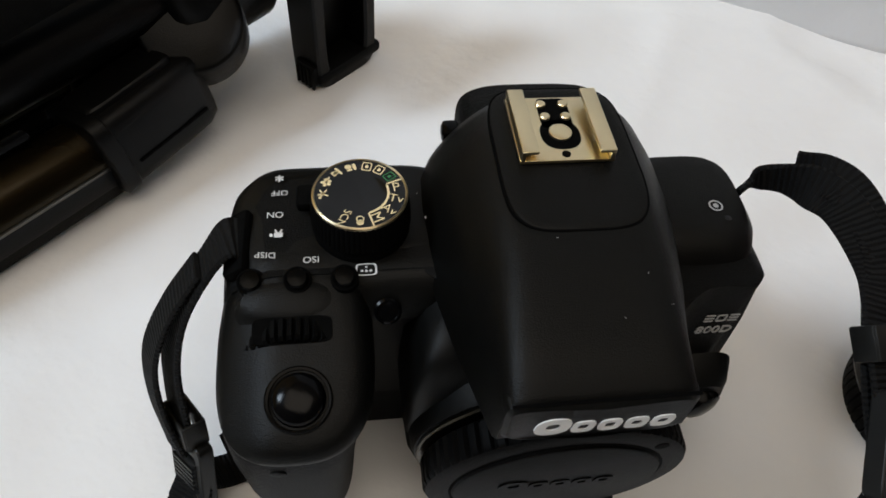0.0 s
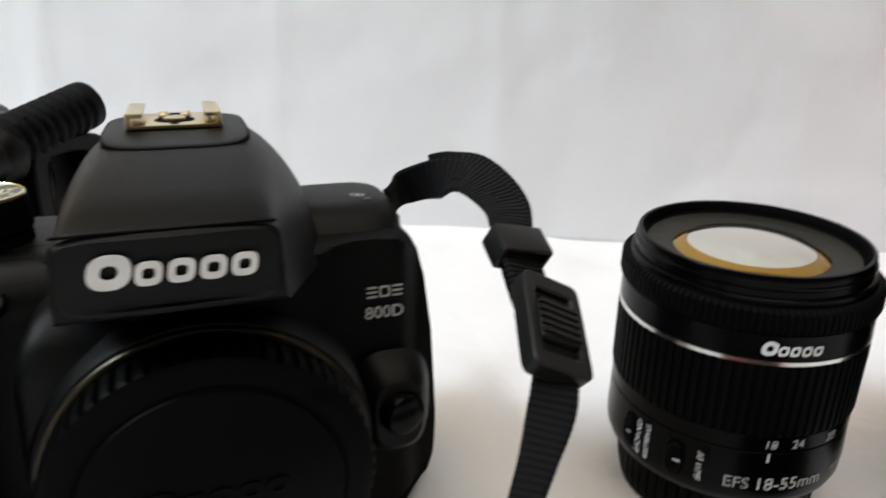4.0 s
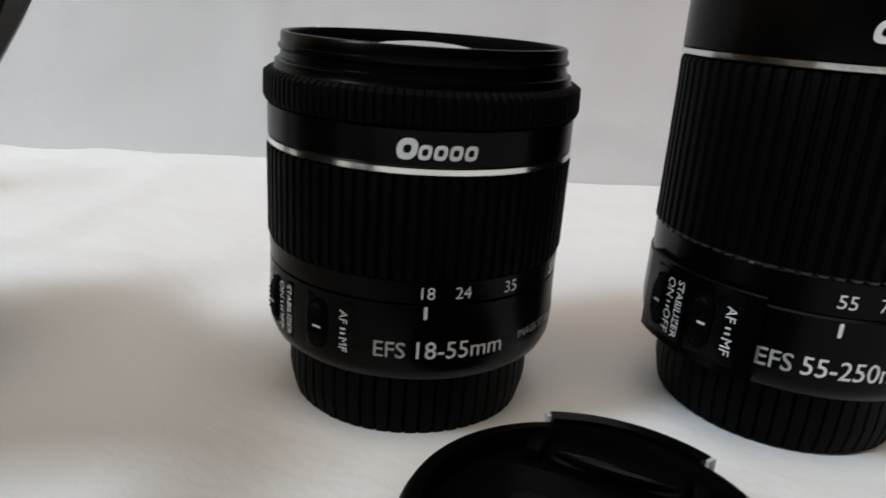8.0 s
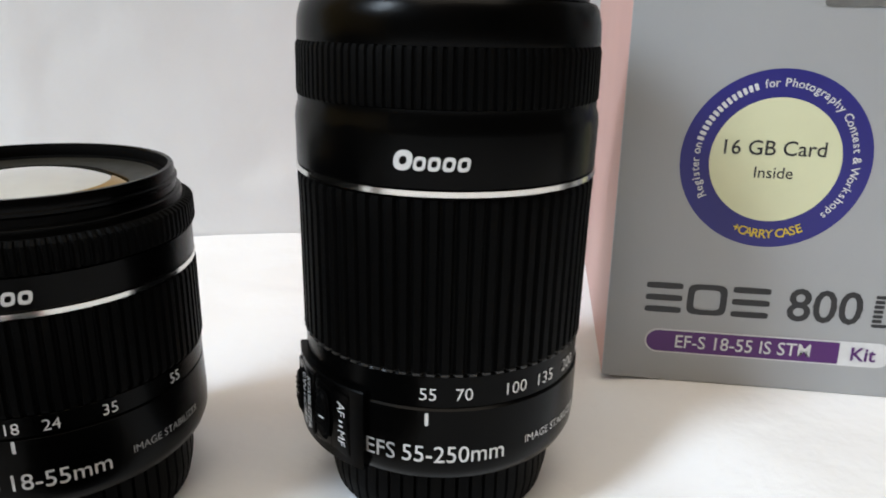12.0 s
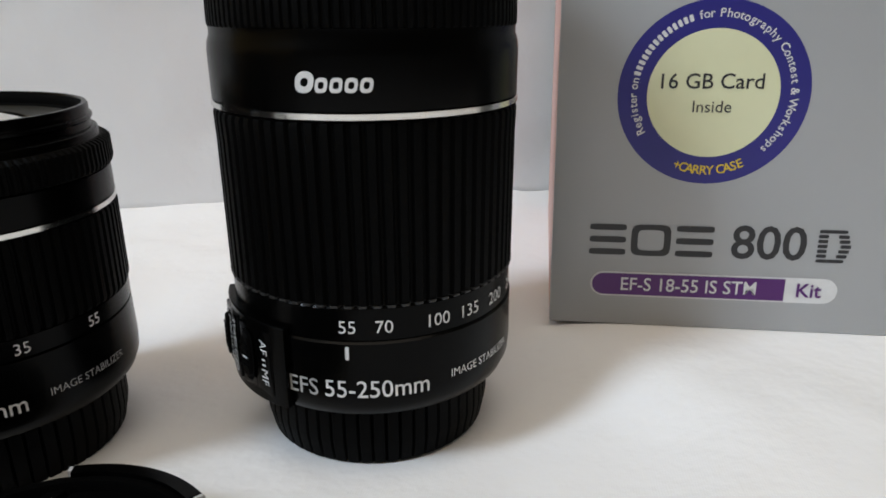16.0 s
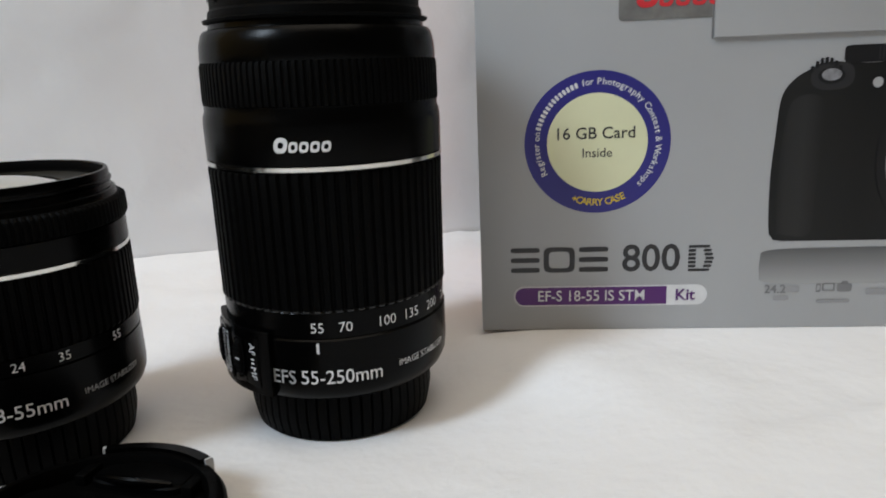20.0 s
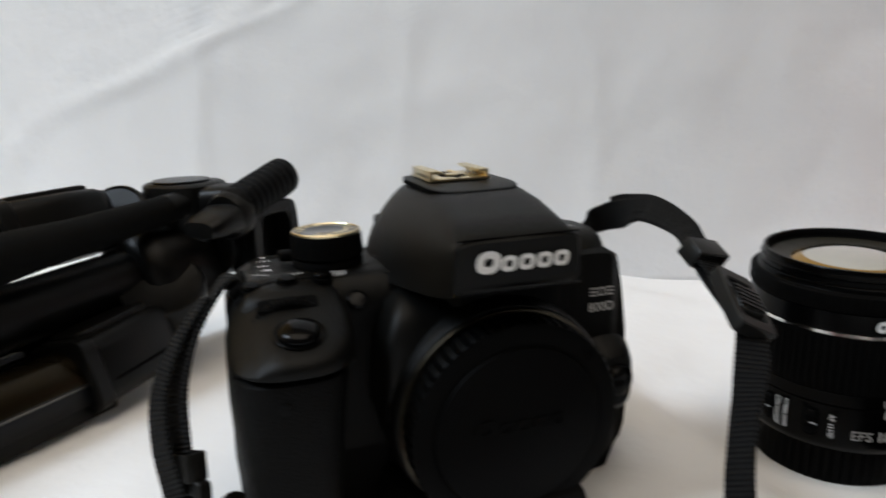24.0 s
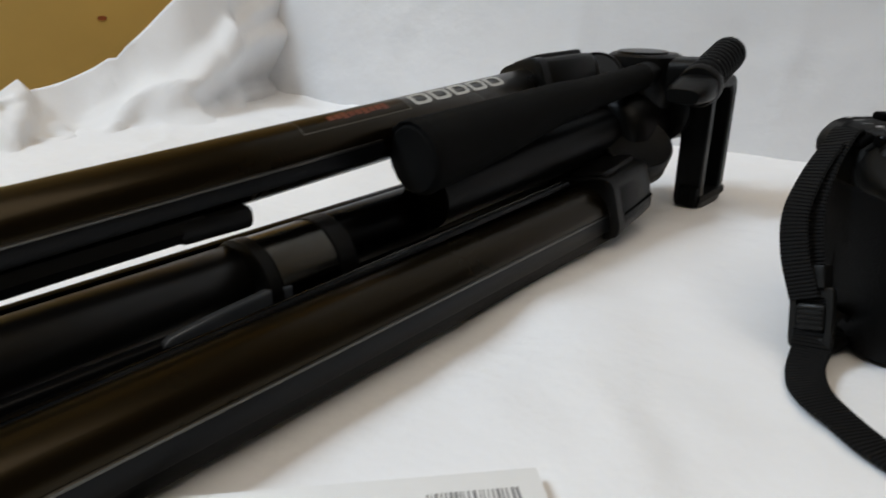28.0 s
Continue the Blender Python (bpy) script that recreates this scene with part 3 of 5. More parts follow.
def rear_cap(parent, h, r, low=0.0):
    part("rear_cap", lathe([(r - 0.0022, low), (r - 0.0012, low + 0.0006), (r - 0.0003, 0.004), (r, 0.006), (r, h), (r - 0.003, h)], 448, ribs(56, 0.0006, 0.76)), CAP, parent, "ribbed black rear cap")


def short_zoom():
    ob = thing("zoom_lens", leaning(0.1084, 0.2160, -0.0119, 2.8, -66), "short black zoom lens standing upright on its rear cap", "camera lens", "lenses on the sheet")
    rear_cap(ob, 0.0142, 0.0280, -0.0004)
    part("mount_barrel", lathe([(0.0280, 0.0138), (0.0300, 0.0143), (0.0315, 0.0154), (0.0324, 0.0174), (0.0326, 0.0205), (0.0324, 0.0303), (0.0319, 0.0306)], 128), SMOOTH, ob)
    part("number_skirt", lathe([(0.0318, 0.0306), (0.0324, 0.0309), (0.0325, 0.0350), (0.0322, 0.0352)], 128), SMOOTH, ob)
    part("zoom_ring", lathe([(0.0322, 0.0350), (0.0327, 0.0356), (0.0329, 0.0362), (0.0330, 0.0536), (0.0328, 0.0544)], 504, ribs(84, 0.0007, 0.6)), RIB, ob, "ribbed rubber zoom ring")
    part("silver_ring", lathe([(0.0324, 0.0546), (0.0329, 0.0548), (0.0329, 0.0558), (0.0324, 0.0560)], 128), SILVER, ob, "thin polished silver ring")
    part("name_band", lathe([(0.0326, 0.0560), (0.0328, 0.0562), (0.0328, 0.0624), (0.0324, 0.0627)], 128), SMOOTH, ob)
    part("focus_ring", lathe([(0.0324, 0.0626), (0.0333, 0.0630), (0.0337, 0.0640), (0.0336, 0.0684), (0.0324, 0.0694)], 600, ribs(120, 0.0005, 0.55)), RIB, ob, "finely ribbed focus ring")
    part("front_barrel", lathe([(0.0318, 0.0690), (0.0314, 0.0697), (0.0313, 0.0712), (0.0308, 0.0716), (0.0303, 0.0717), (0.0301, 0.0734), (0.0306, 0.0740), (0.0306, 0.0747), (0.0301, 0.0750),
                                (0.0301, 0.0772), (0.0298, 0.0777), (0.0289, 0.0777), (0.0287, 0.0771), (0.0287, 0.0745)], 128, top=False), SMOOTH, ob)
    glass_front(ob, 0.0288, 0.0775, 0.0050)
    part("name_mark", wrap(word_blocks(0.0148, 0.0038), 0.0328, -65.1, 0.0592), PRINT, ob, "white maker's mark")
    numbers(ob, 0.0325, 0.0328, 0.0034, (("18", -66.0), ("24", -53.4), ("35", -34.6), ("55", -6.5)))
    part("index_line", wrap(block(0.0007, 0.0026, 0, 0, 8), 0.0324, -66.0, 0.0290), PRINT, ob)
    part("lettering", wrap(letters("EFS", 0.0046, heavy=0.006), 0.0326, -77.8, 0.0212), PRINT_DIM, ob)
    part("lettering", wrap(letters("18-55mm", 0.0050, heavy=0.004), 0.0326, -53.2, 0.0213), PRINT, ob)
    part("lettering", wrap(letters("IMAGE STABILIZER", 0.0024), 0.0326, -11.5, 0.0218), PRINT_DIM, ob)
    switch(ob, 0.0322, -100.6, 0.0236, 0.0117, 0.0122, (("AF    MF", 0.30),), -0.0004)
    switch(ob, 0.0322, -127.6, 0.0236, 0.0108, 0.0122, (("ON   OFF", 0.10), ("STABILIZER", 0.38)), -0.0004)
    draw_in(ob, 0.28, ((0.009, 0), (0.020, 0.0016), (0.058, 0.0027), (0.068, 0.0027), (0.0777, 0.0011)))
    part("lettering", wrap(letters("58mm", 0.0016), 0.0205, 95, 0.0), PRINT_DIM, ob).location = (0, 0, 0.0702)
    return ob


def long_zoom():
    ob = thing("zoom_lens", leaning(0.1942, 0.2463, -0.0122, 2.4, -72), "long black telephoto zoom lens standing upright, front cap on", "camera lens", "lenses on the sheet")
    rear_cap(ob, 0.0136, 0.0284, -0.0008)
    part("mount_barrel", lathe([(0.0284, 0.0132), (0.0306, 0.0140), (0.0326, 0.0154), (0.0337, 0.0176), (0.0340, 0.0206), (0.0340, 0.0316), (0.0335, 0.0320)], 128), SMOOTH, ob)
    part("number_skirt", lathe([(0.0332, 0.0320), (0.0336, 0.0323), (0.0337, 0.0392), (0.0334, 0.0396)], 128), SMOOTH, ob)
    part("zoom_ring", lathe([(0.0335, 0.0396), (0.0339, 0.0400), (0.0341, 0.0406), (0.0344, 0.0700), (0.0346, 0.0752), (0.0343, 0.0762)], 432, ribs(72, 0.0008, 0.6)), RIB, ob, "ribbed rubber zoom ring")
    part("dash_ring", lathe([(0.0341, 0.0395), (0.0342, 0.0397), (0.0342, 0.0399), (0.0340, 0.0400)], 432, ribs(72, 0.0012, 0.6)), PRINT_FAINT, ob, "row of fine grey dashes")
    part("silver_ring", lathe([(0.0342, 0.0766), (0.0348, 0.0768), (0.0348, 0.0779), (0.0342, 0.0781)], 128), SILVER, ob, "thin polished silver ring")
    part("name_band", lathe([(0.0343, 0.0781), (0.0346, 0.0783), (0.0347, 0.0880), (0.0345, 0.0898), (0.0340, 0.0912), (0.0340, 0.0928)], 128), SMOOTH, ob)
    part("focus_ring", lathe([(0.0338, 0.0926), (0.0342, 0.0930), (0.0343, 0.0938), (0.0342, 0.1030), (0.0338, 0.1040)], 672, ribs(112, 0.0005, 0.55)), RIB, ob, "finely ribbed focus ring")
    part("front_barrel", lathe([(0.0338, 0.1040), (0.0339, 0.1050), (0.0337, 0.1085), (0.0330, 0.1112), (0.0322, 0.1122), (0.0308, 0.1126), (0.0306, 0.1142)], 128), SMOOTH, ob)
    cap = part("front_cap", lathe([(0.0306, 0.1140), (0.0319, 0.1143), (0.0321, 0.1150), (0.0306, 0.1153), (0.0304, 0.1172), (0.0298, 0.1178), (0.0298, 0.1250), (0.0290, 0.1264), (0.0266, 0.1268), (0.0256, 0.1254), (0.0002, 0.1250)], 128), CAP, ob, "black pinch front cap")
    for side in (-1, 1):
        m = pose(0, 0, 0, 0, 0, 15 + side * 90)
        part("pinch_clip", laid(sector(0.0225, 0.0302, 0.1200, 0.1275, 62, 118), m), SMOOTH, cap)
        for a in (61, 119):
            part("clip_gap", laid(sector(0.0230, 0.0300, 0.1190, 0.1270, a - 1.6, a + 1.6, 3), m), MATT, cap)
    part("name_mark", wrap(word_blocks(0.0150, 0.0039), 0.0347, -84.5, 0.0836), PRINT, ob, "white maker's mark")
    numbers(ob, 0.0337, 0.0352, 0.0040, (("55", -84.6), ("70", -71.6), ("100", -51.6), ("135", -37.2), ("200", -20.5), ("250", -3.0)))
    part("index_line", wrap(block(0.0008, 0.0030, 0, 0, 8), 0.03398, -84.9, 0.0297), PRINT, ob)
    part("lettering", wrap(letters("EFS", 0.0052, heavy=0.006), 0.03398, -102.4, 0.0212), PRINT_DIM, ob)
    part("lettering", wrap(letters("55-250mm", 0.0053, heavy=0.004), 0.03398, -74.6, 0.0213), PRINT, ob)
    part("lettering", wrap(letters("IMAGE STABILIZER", 0.0026), 0.03398, -28.5, 0.0220), PRINT, ob)
    part("switch_panel", sector(0.0330, 0.0353, 0.0158, 0.0338, -161, -108), SMOOTH, ob, "raised black switch panel")
    switch(ob, 0.0338, -123.6, 0.0248, 0.0114, 0.0150, (("AF    MF", 0.32),), 0.0010)
    switch(ob, 0.0338, -144.2, 0.0248, 0.0110, 0.0150, (("ON   OFF", 0.10), ("STABILIZER", 0.36)), 0.0012)
    draw_in(ob, 0.22, ((0.009, 0), (0.022, 0.0015), (0.078, 0.0024), (0.128, 0.0024)))
    return ob


short_zoom()
long_zoom()


def lens_cap():
    ob = thing("lens_cap", pose(0.1575, 0.1630, -0.0115, 0, 0, -8) @ Matrix.Diagonal((1.03, 1.03, 1.22, 1.0)), "black plastic pinch lens cap lying face up on the sheet", "lens cap")
    part("cap_rim", lathe([(0.0272, 0), (0.0288, 0.0004), (0.0292, 0.0016), (0.0292, 0.0062), (0.0284, 0.0074), (0.0270, 0.0080), (0.0256, 0.0079), (0.0250, 0.0062), (0.0249, 0.0040)], 128), CAP, ob)
    part("cap_plate", lathe([(0.0249, 0.0036), (0.0249, 0.0046), (0.0002, 0.0046)], 96), CAP, ob)
    for side in (-1, 1):
        m = pose(0, 0, 0, 0, 0, 90 - side * 90)
        clip = part("pinch_clip", laid(sector(0.0268, 0.0297, 0.0030, 0.0088, 61, 119), m), SMOOTH, ob)
        part("clip_floor", laid(loft([[(x, y, z) for x, y in oval(0, 0.0212, 0.0122 - c, 0.0060 - c, 5, 40)] for z, c in ((0.0040, 0), (0.0058, 0), (0.0062, 0.0005))]), m), CAP, clip)
        ridge = tube([(-0.0100, 0.0166, 0.0066), (-0.0050, 0.0152, 0.0072), (0, 0.0147, 0.0074), (0.0050, 0.0152, 0.0072), (0.0100, 0.0166, 0.0066)], [0.0005, 0.0009, 0.0010, 0.0009, 0.0005], 10)
        part("clip_ridge", laid(ridge, m), SMOOTH, clip)
        for x in (-0.0142, 0.0142):
            part("clip_shoulder", laid(rbox(x, 0.0190, 0.0054, 0.0030, 0.0070, 0.0030, 0.0005), m), CAP, clip)
        for a in (60, 120):
            part("clip_gap", laid(sector(0.0280, 0.0299, 0.0050, 0.0086, a - 0.7, a + 0.7, 3), m), GAP, clip)
    part("centre_plate", loft([[(x, y, 0.0044) for x, y in oval(0, 0, 0.0215, 0.0110, 5)], [(x, y, 0.0064) for x, y in oval(0, 0, 0.0215, 0.0110, 5)], [(x, y, 0.0068) for x, y in oval(0, 0, 0.0209, 0.0104, 5)]]), CAP, ob)
    part("name_mark", laid(word_blocks(0.026, 0.0062), pose(0, 0, 0.00682, 0, 0, 0), 0.0003), ENGRAVED, ob)
    return ob


lens_cap()

# ---- the retail carton ----
BOX = thing("carton", pose(0.2380, 0.2855, -0.0033, 0, 0, 1.4), "silver-grey camera carton with red sides standing on the sheet", "box")
BW, BD, BH = 0.272, 0.150, 0.185
part("front_panel", rbox(BW / 2, 0.0006, BH / 2, BW, 0.0012, BH, 0.0005), BOXGREY, BOX, "silver-grey printed front panel", bevel=0)
part("side_panel", rbox(0.0006, BD / 2, BH / 2, 0.0012, BD - 0.0026, BH, 0.0004), BOXRED, BOX, "red printed side panel")
part("side_panel", rbox(BW - 0.0006, BD / 2, BH / 2, 0.0012, BD - 0.0026, BH, 0.0004), BOXRED, BOX, "red printed side panel")
part("back_panel", rbox(BW / 2, BD - 0.0006, BH / 2, BW, 0.0012, BH, 0.0005), BOXGREY, BOX)
part("lid", rbox(BW / 2, BD / 2, BH - 0.0006, BW - 0.003, BD - 0.003, 0.0012, 0.0004), BOXGREY, BOX)
part("base", rbox(BW / 2, BD / 2, 0.0008, BW - 0.003, BD - 0.003, 0.0012, 0.0003), BOXBROWN, BOX)
FACE = pose(0, 0, 0, 90, 0, 0)


def on_face(name, bm, mat, x, z, lift, label="", parent=BOX):
    """Lay a flat print on the front panel."""
    return part(name, laid(bm, pose(x, -lift, z) @ FACE), mat, parent, label, smooth=False)


L1, L2, L3, L4 = 0.00012, 0.00024, 0.00036, 0.00048
# round sticker
stick = on_face("sticker", block(0.0500, 0.0490, 0, 0, 2, 0, 72), BLUE, 0.0412, 0.0680, L1, "round navy blue and cream sticker")
on_face("sticker_centre", block(0.0344, 0.0340, 0, 0, 2, 0, 72), CREAM, 0.0412, 0.0680, L2, "", stick)
on_face("lettering", letters("16 GB Card", 0.0057, heavy=0.006), INK, 0.0404, 0.0712, L3, "", stick)
on_face("lettering", letters("Inside", 0.0045), INK, 0.0412, 0.0645, L3, "", stick)


def round_words(text, size, radius, start, step, mat, inward):
    """Letters one by one round the ring; start and step in degrees."""
    a = start
    bms = []
    wide = {"i": 0.55, "l": 0.5, "t": 0.65, "r": 0.7, "f": 0.65, " ": 0.6, "/": 0.7, "W": 1.5, "&": 1.2, "m": 1.45, "w": 1.3, "R": 1.15, "P": 1.1, "C": 1.15, "E": 1.05, "I": 0.55, "+": 1.0}
    for ch in text:
        k = wide.get(ch, 1.0)
        a += step * k / 2
        if ch != " ":
            b = letters(ch, size, heavy=0.01)
            turn = a - 90 if not inward else a + 90
            bmesh.ops.transform(b, matrix=pose(radius * math.cos(radians(a)), radius * math.sin(radians(a)), 0, 0, 0, turn), verts=b.verts)
            bms.append(b)
        a += step * k / 2
    return merged(*bms), a


ring, after = round_words("Register on ", 0.0031, 0.0208, 212, -4.6, PRINT, False)
on_face("lettering", ring, PRINT, 0.0412, 0.0680, L2, "white words round the ring", stick)
while after > 109:
    b = block(0.0010, 0.0018, 0, 0, 5)
    bmesh.ops.transform(b, matrix=pose(0.0208 * math.cos(radians(after)), 0.0208 * math.sin(radians(after)), 0, 0, 0, after - 90), verts=b.verts)
    on_face("sticker_bar", b, PRINT, 0.0412, 0.0680, L2, "", stick)
    after -= 4.2
ring, after = round_words("for Photography Contest & Workshops", 0.0031, 0.0208, 105, -4.75, PRINT, False)
on_face("lettering", ring, PRINT, 0.0412, 0.0680, L2, "white words round the ring", stick)
ring, after = round_words("+CARRY CASE", 0.0035, 0.0208, 246, 4.6, YELLOW, True)
on_face("lettering", ring, YELLOW, 0.0412, 0.0680, L2, "yellow words", stick)
# model line
for k in (0, 2):
    for j in (-1, 0, 1):
        on_face("model_bar", block(0.0104, 0.0018, 0, 0, 6), INK, 0.0160 + k * 0.0122, 0.0265 + j * 0.0037, L1, "charcoal bar")
on_face("model_ring", block(0.0112, 0.0094, 0, 0, 5, 0.66), INK, 0.0282, 0.0265, L1, "charcoal outlined shape")
on_face("model_number", letters("800", 0.0138, heavy=0.014), INK, 0.0606, 0.0262, L1)
for k in range(7):
    y = 0.0220 + k * 0.00143
    if k in (0, 6):
        stripe = block(0.0074, 0.00100, 0.0037, 0, 6)
    else:
        stripe = merged(block(0.0026, 0.00100, 0.0013, 0, 6), block(0.0028, 0.00100, 0.0074 - 0.0004 * abs(k - 3), 0, 6))
    on_face("model_stripe", stripe, INK, 0.0736, y, L1)
on_face("kit_frame", pill(0.0690, 0.0076), PRINT, 0.0462, 0.0129, L1, "white rounded frame")
on_face("kit_bar", pill(0.0542, 0.0066, True), PURPLE, 0.0393, 0.0129, L2, "purple bar")
kit_words = letters("EF-S 18-55 IS STM", 0.0057, heavy=0.006)
bmesh.ops.transform(kit_words, matrix=Matrix.Diagonal((0.91, 1, 1, 1)), verts=kit_words.verts)
on_face("lettering", kit_words, PRINT, 0.0396, 0.0128, L3)
on_face("lettering", letters("Kit", 0.0058, heavy=0.016), PURPLE, 0.0728, 0.0128, L3)
# maker's mark, seals and the tear flap
on_face("name_mark", word_blocks(0.0500, 0.0106), INK, 0.0345, 0.1228, L1, "black maker's mark")
for sx in (0.0678, 0.1480):
    seal = on_face("seal", block(0.0400, 0.0420, 0, 0, 40, 0, 40), HOLO, sx, 0.1290, L2, "holographic grey seal")
    on_face("lettering", letters("Found Broken", 0.0046), INK, sx, 0.1302, L3, "", seal)
    on_face("seal_mark", word_blocks(0.0284, 0.0062), REDINK, sx, 0.1149, L3, "red maker's mark", seal)
for a, b, w, h in ((0.0784, 0.1216, 0.0005, 0.041), (0.1384, 0.1216, 0.0005, 0.041)):
    part("flap_cut", rbox(a, -0.0001, b, w, 0.0004, h), INKGREY, BOX)
flap = rbox(0.1084, -0.0002, 0.1219, 0.0594, 0.0012, 0.0410, 0.0002)
for v in flap.verts:
    v.co.y -= 0.0008 * (v.co.z < 0.105)
part("flap", flap, BOXGREY, BOX, "tear flap of grey card standing slightly proud")
# printed picture of a camera


def outline(pts):
    """A flat patch inside a smooth line through the given corners."""
    bm = bmesh.new()
    line = frames_along([(x, y, 0) for x, y in pts])
    bm.faces.new([bm.verts.new(p) for p in line])
    bmesh.ops.triangulate(bm, faces=bm.faces[:])
    return bm


body = outline([(0.2480, 0.0310), (0.1200, 0.0318), (0.1040, 0.0321), (0.1016, 0.0334), (0.1004, 0.0366), (0.0999, 0.0530), (0.1008, 0.0690), (0.1020, 0.0812), (0.1056, 0.0868), (0.1108, 0.0901), (0.1164, 0.0920), (0.1235, 0.0918), (0.1330, 0.0915), (0.1420, 0.0945), (0.1480, 0.1020), (0.1900, 0.1040), (0.1990, 0.0930), (0.2400, 0.0900), (0.2480, 0.0800), (0.2480, 0.0310)])
pic = on_face("printed_picture", body, PICBODY, 0, 0, L1, "printed picture of a black camera")
on_face("picture_grip", outline([(0.1030, 0.0345), (0.1024, 0.0540), (0.1040, 0.0750), (0.1075, 0.0812), (0.1150, 0.0806), (0.1165, 0.0700), (0.1150, 0.0500), (0.1140, 0.0345), (0.1030, 0.0345)]), PICGRIP, 0, 0, L2, "", pic)
on_face("picture_collar", block(0.0140, 0.0092, 0, 0, 2.6), PICDARK, 0.1178, 0.0876, L2, "", pic)
on_face("picture_wheel", merged(*[block(0.0011, 0.0022, k * 0.0015, -0.03e-3 * k * k * 10, 4) for k in range(-3, 4)]), PICBLACK, 0.1156, 0.0926, L2, "", pic)
on_face("picture_dial", block(0.0172, 0.0056, 0, 0, 7), PICBLACK, 0.1296, 0.0944, L2, "", pic)
on_face("picture_dial_ribs", merged(*[block(0.0004, 0.0046, k * 0.0012, 0, 6) for k in range(2, 7)]), PICDARK, 0.1296, 0.0944, L3, "", pic)
on_face("picture_button_rim", block(0.0086, 0.0054, 0, 0, 2), PICBLACK, 0.1174, 0.0877, L3, "", pic)
on_face("picture_button", block(0.0064, 0.0040, 0, 0, 2), PICSHINE, 0.1174, 0.0880, L4, "", pic)
on_face("picture_lamp", block(0.0034, 0.0034, 0, 0, 2), PRINT_DIM, 0.1323, 0.0850, L3, "", pic)
on_face("picture_lens", block(0.0680, 0.0680, 0, 0, 2, 0, 60), PICBLACK, 0.1680, 0.0600, L3, "", pic)
for k, r in enumerate((0.062, 0.050, 0.036)):
    on_face("picture_ring", block(r, r, 0, 0, 2, 0.94, 60), INKGREY, 0.1680, 0.0600, L4 + k * 0.00008, "", pic)
on_face("picture_shadow", block(0.150, 0.0130, 0.0750, 0, 10), PICFADE, 0.0980, 0.0228, L1, "faded grey reflection")
on_face("lettering", letters("24.2", 0.0044, heavy=0.01), INKGREY, 0.1040, 0.0144, L3)
on_face("feature_bar", merged(block(0.0048, 0.0022, 0.0100, 0.0, 5), block(0.0054, 0.0016, 0.0062, -0.0033, 5)), PICPALE, 0.1000, 0.0144, L2, "small pale grey bar")
icon = merged(block(0.0016, 0.0032, -0.0052, 0, 6, 0.6), block(0.0044, 0.0030, -0.0018, 0.0002, 8, 0.72), block(0.0050, 0.0030, 0.0036, 0, 5), block(0.0022, 0.0012, 0.0036, 0.0018, 5))
on_face("feature_icon", icon, INKGREY, 0.1240, 0.0148, L2, "small grey icon")
on_face("feature_bar", block(0.0114, 0.0012, 0, 0, 6), PICPALE, 0.1240, 0.0098, L2, "small pale grey bar")
on_face("feature_bar", block(0.0082, 0.0022, 0, 0, 6), PICPALE, 0.1389, 0.0131, L2, "small pale grey bar")
on_face("lettering", letters("AF", 0.0044, heavy=0.012), INKGREY, 0.1460, 0.0130, L3)
on_face("feature_bar", merged(block(0.0120, 0.0030, 0, 0, 6), block(0.0100, 0.0010, 0, -0.0042, 6)), PICPALE, 0.1640, 0.0136, L2, "small pale grey bar")

# ---- the camera body with its cap; local frame: x along the body, y to its back, z up ----
CAM = thing("digital_camera", pose(0.0100, 0.1160, 0.003, 0, 0, 45.8), "black digital reflex camera body with a ribbed body cap", "camera")


def cam_part(name, bm, mat, label="", parent=None, **k):
    """Sizes are in millimetres above the table's zero."""
    bmesh.ops.scale(bm, vec=(MM, MM, MM), verts=bm.verts)
    bmesh.ops.translate(bm, vec=(0, 0, -0.003), verts=bm.verts)
    return part(name, bm, mat, parent or CAM, label, **k)


def ring_z(z, x0, x1, y0, y1, p=5.0, n=128):
    return [(x, y, z) for x, y in oval((x0 + x1) / 2, (y0 + y1) / 2, (x1 - x0) / 2, (y1 - y0) / 2, p, n)]


def fall_off(x):
    """How far the top drops towards the outer end of the grip."""
    d = max(0.0, -60 - x)
    return 0.05 * d * d if d < 8 else 3.2 + 0.6 * (d - 8)


# main shell, tucked in towards the base
shell = loft([ring_z(3, -70, 36, -10, 28), ring_z(3.8, -72, 41, -13, 31), ring_z(9, -73.5, 49.6, -15.5, 33), ring_z(14, -74, 51.2, -16.5, 33.6), ring_z(19, -74, 51.6, -17, 36), ring_z(26, -74.5, 51.8, -17, 37), ring_z(50, -74, 50.5, -17, 37), ring_z(64, -73, 48.6, -16, 36),
              ring_z(71, -72.5, 46.6, -15, 36.4), ring_z(74, -71, 45, -13, 35.6), ring_z(75.6, -70.5, 42.5, -10, 34.0), ring_z(76.0, -68, 40, -8, 32)])
for v in shell.verts:
    # the face runs back beside the mount, and the top falls off to the grip side
    x = v.co.x
    v.co.y = max(v.co.y, -17.2 + 12.8 * smooth01((x - 10) / 22) + 7 * smooth01((x - 40) / 9))
    # and it lies well back in the hollow between grip and mount
    v.co.y = max(v.co.y, 4.6 - 22 * smooth01((x + 26) / 10))
    if v.co.z > 62:
        v.co.z -= fall_off(x)
cam_part("body_shell", shell, SHELL, "textured black body shell")

# hand grip and its top, which slopes down to the front
grip_rings = []
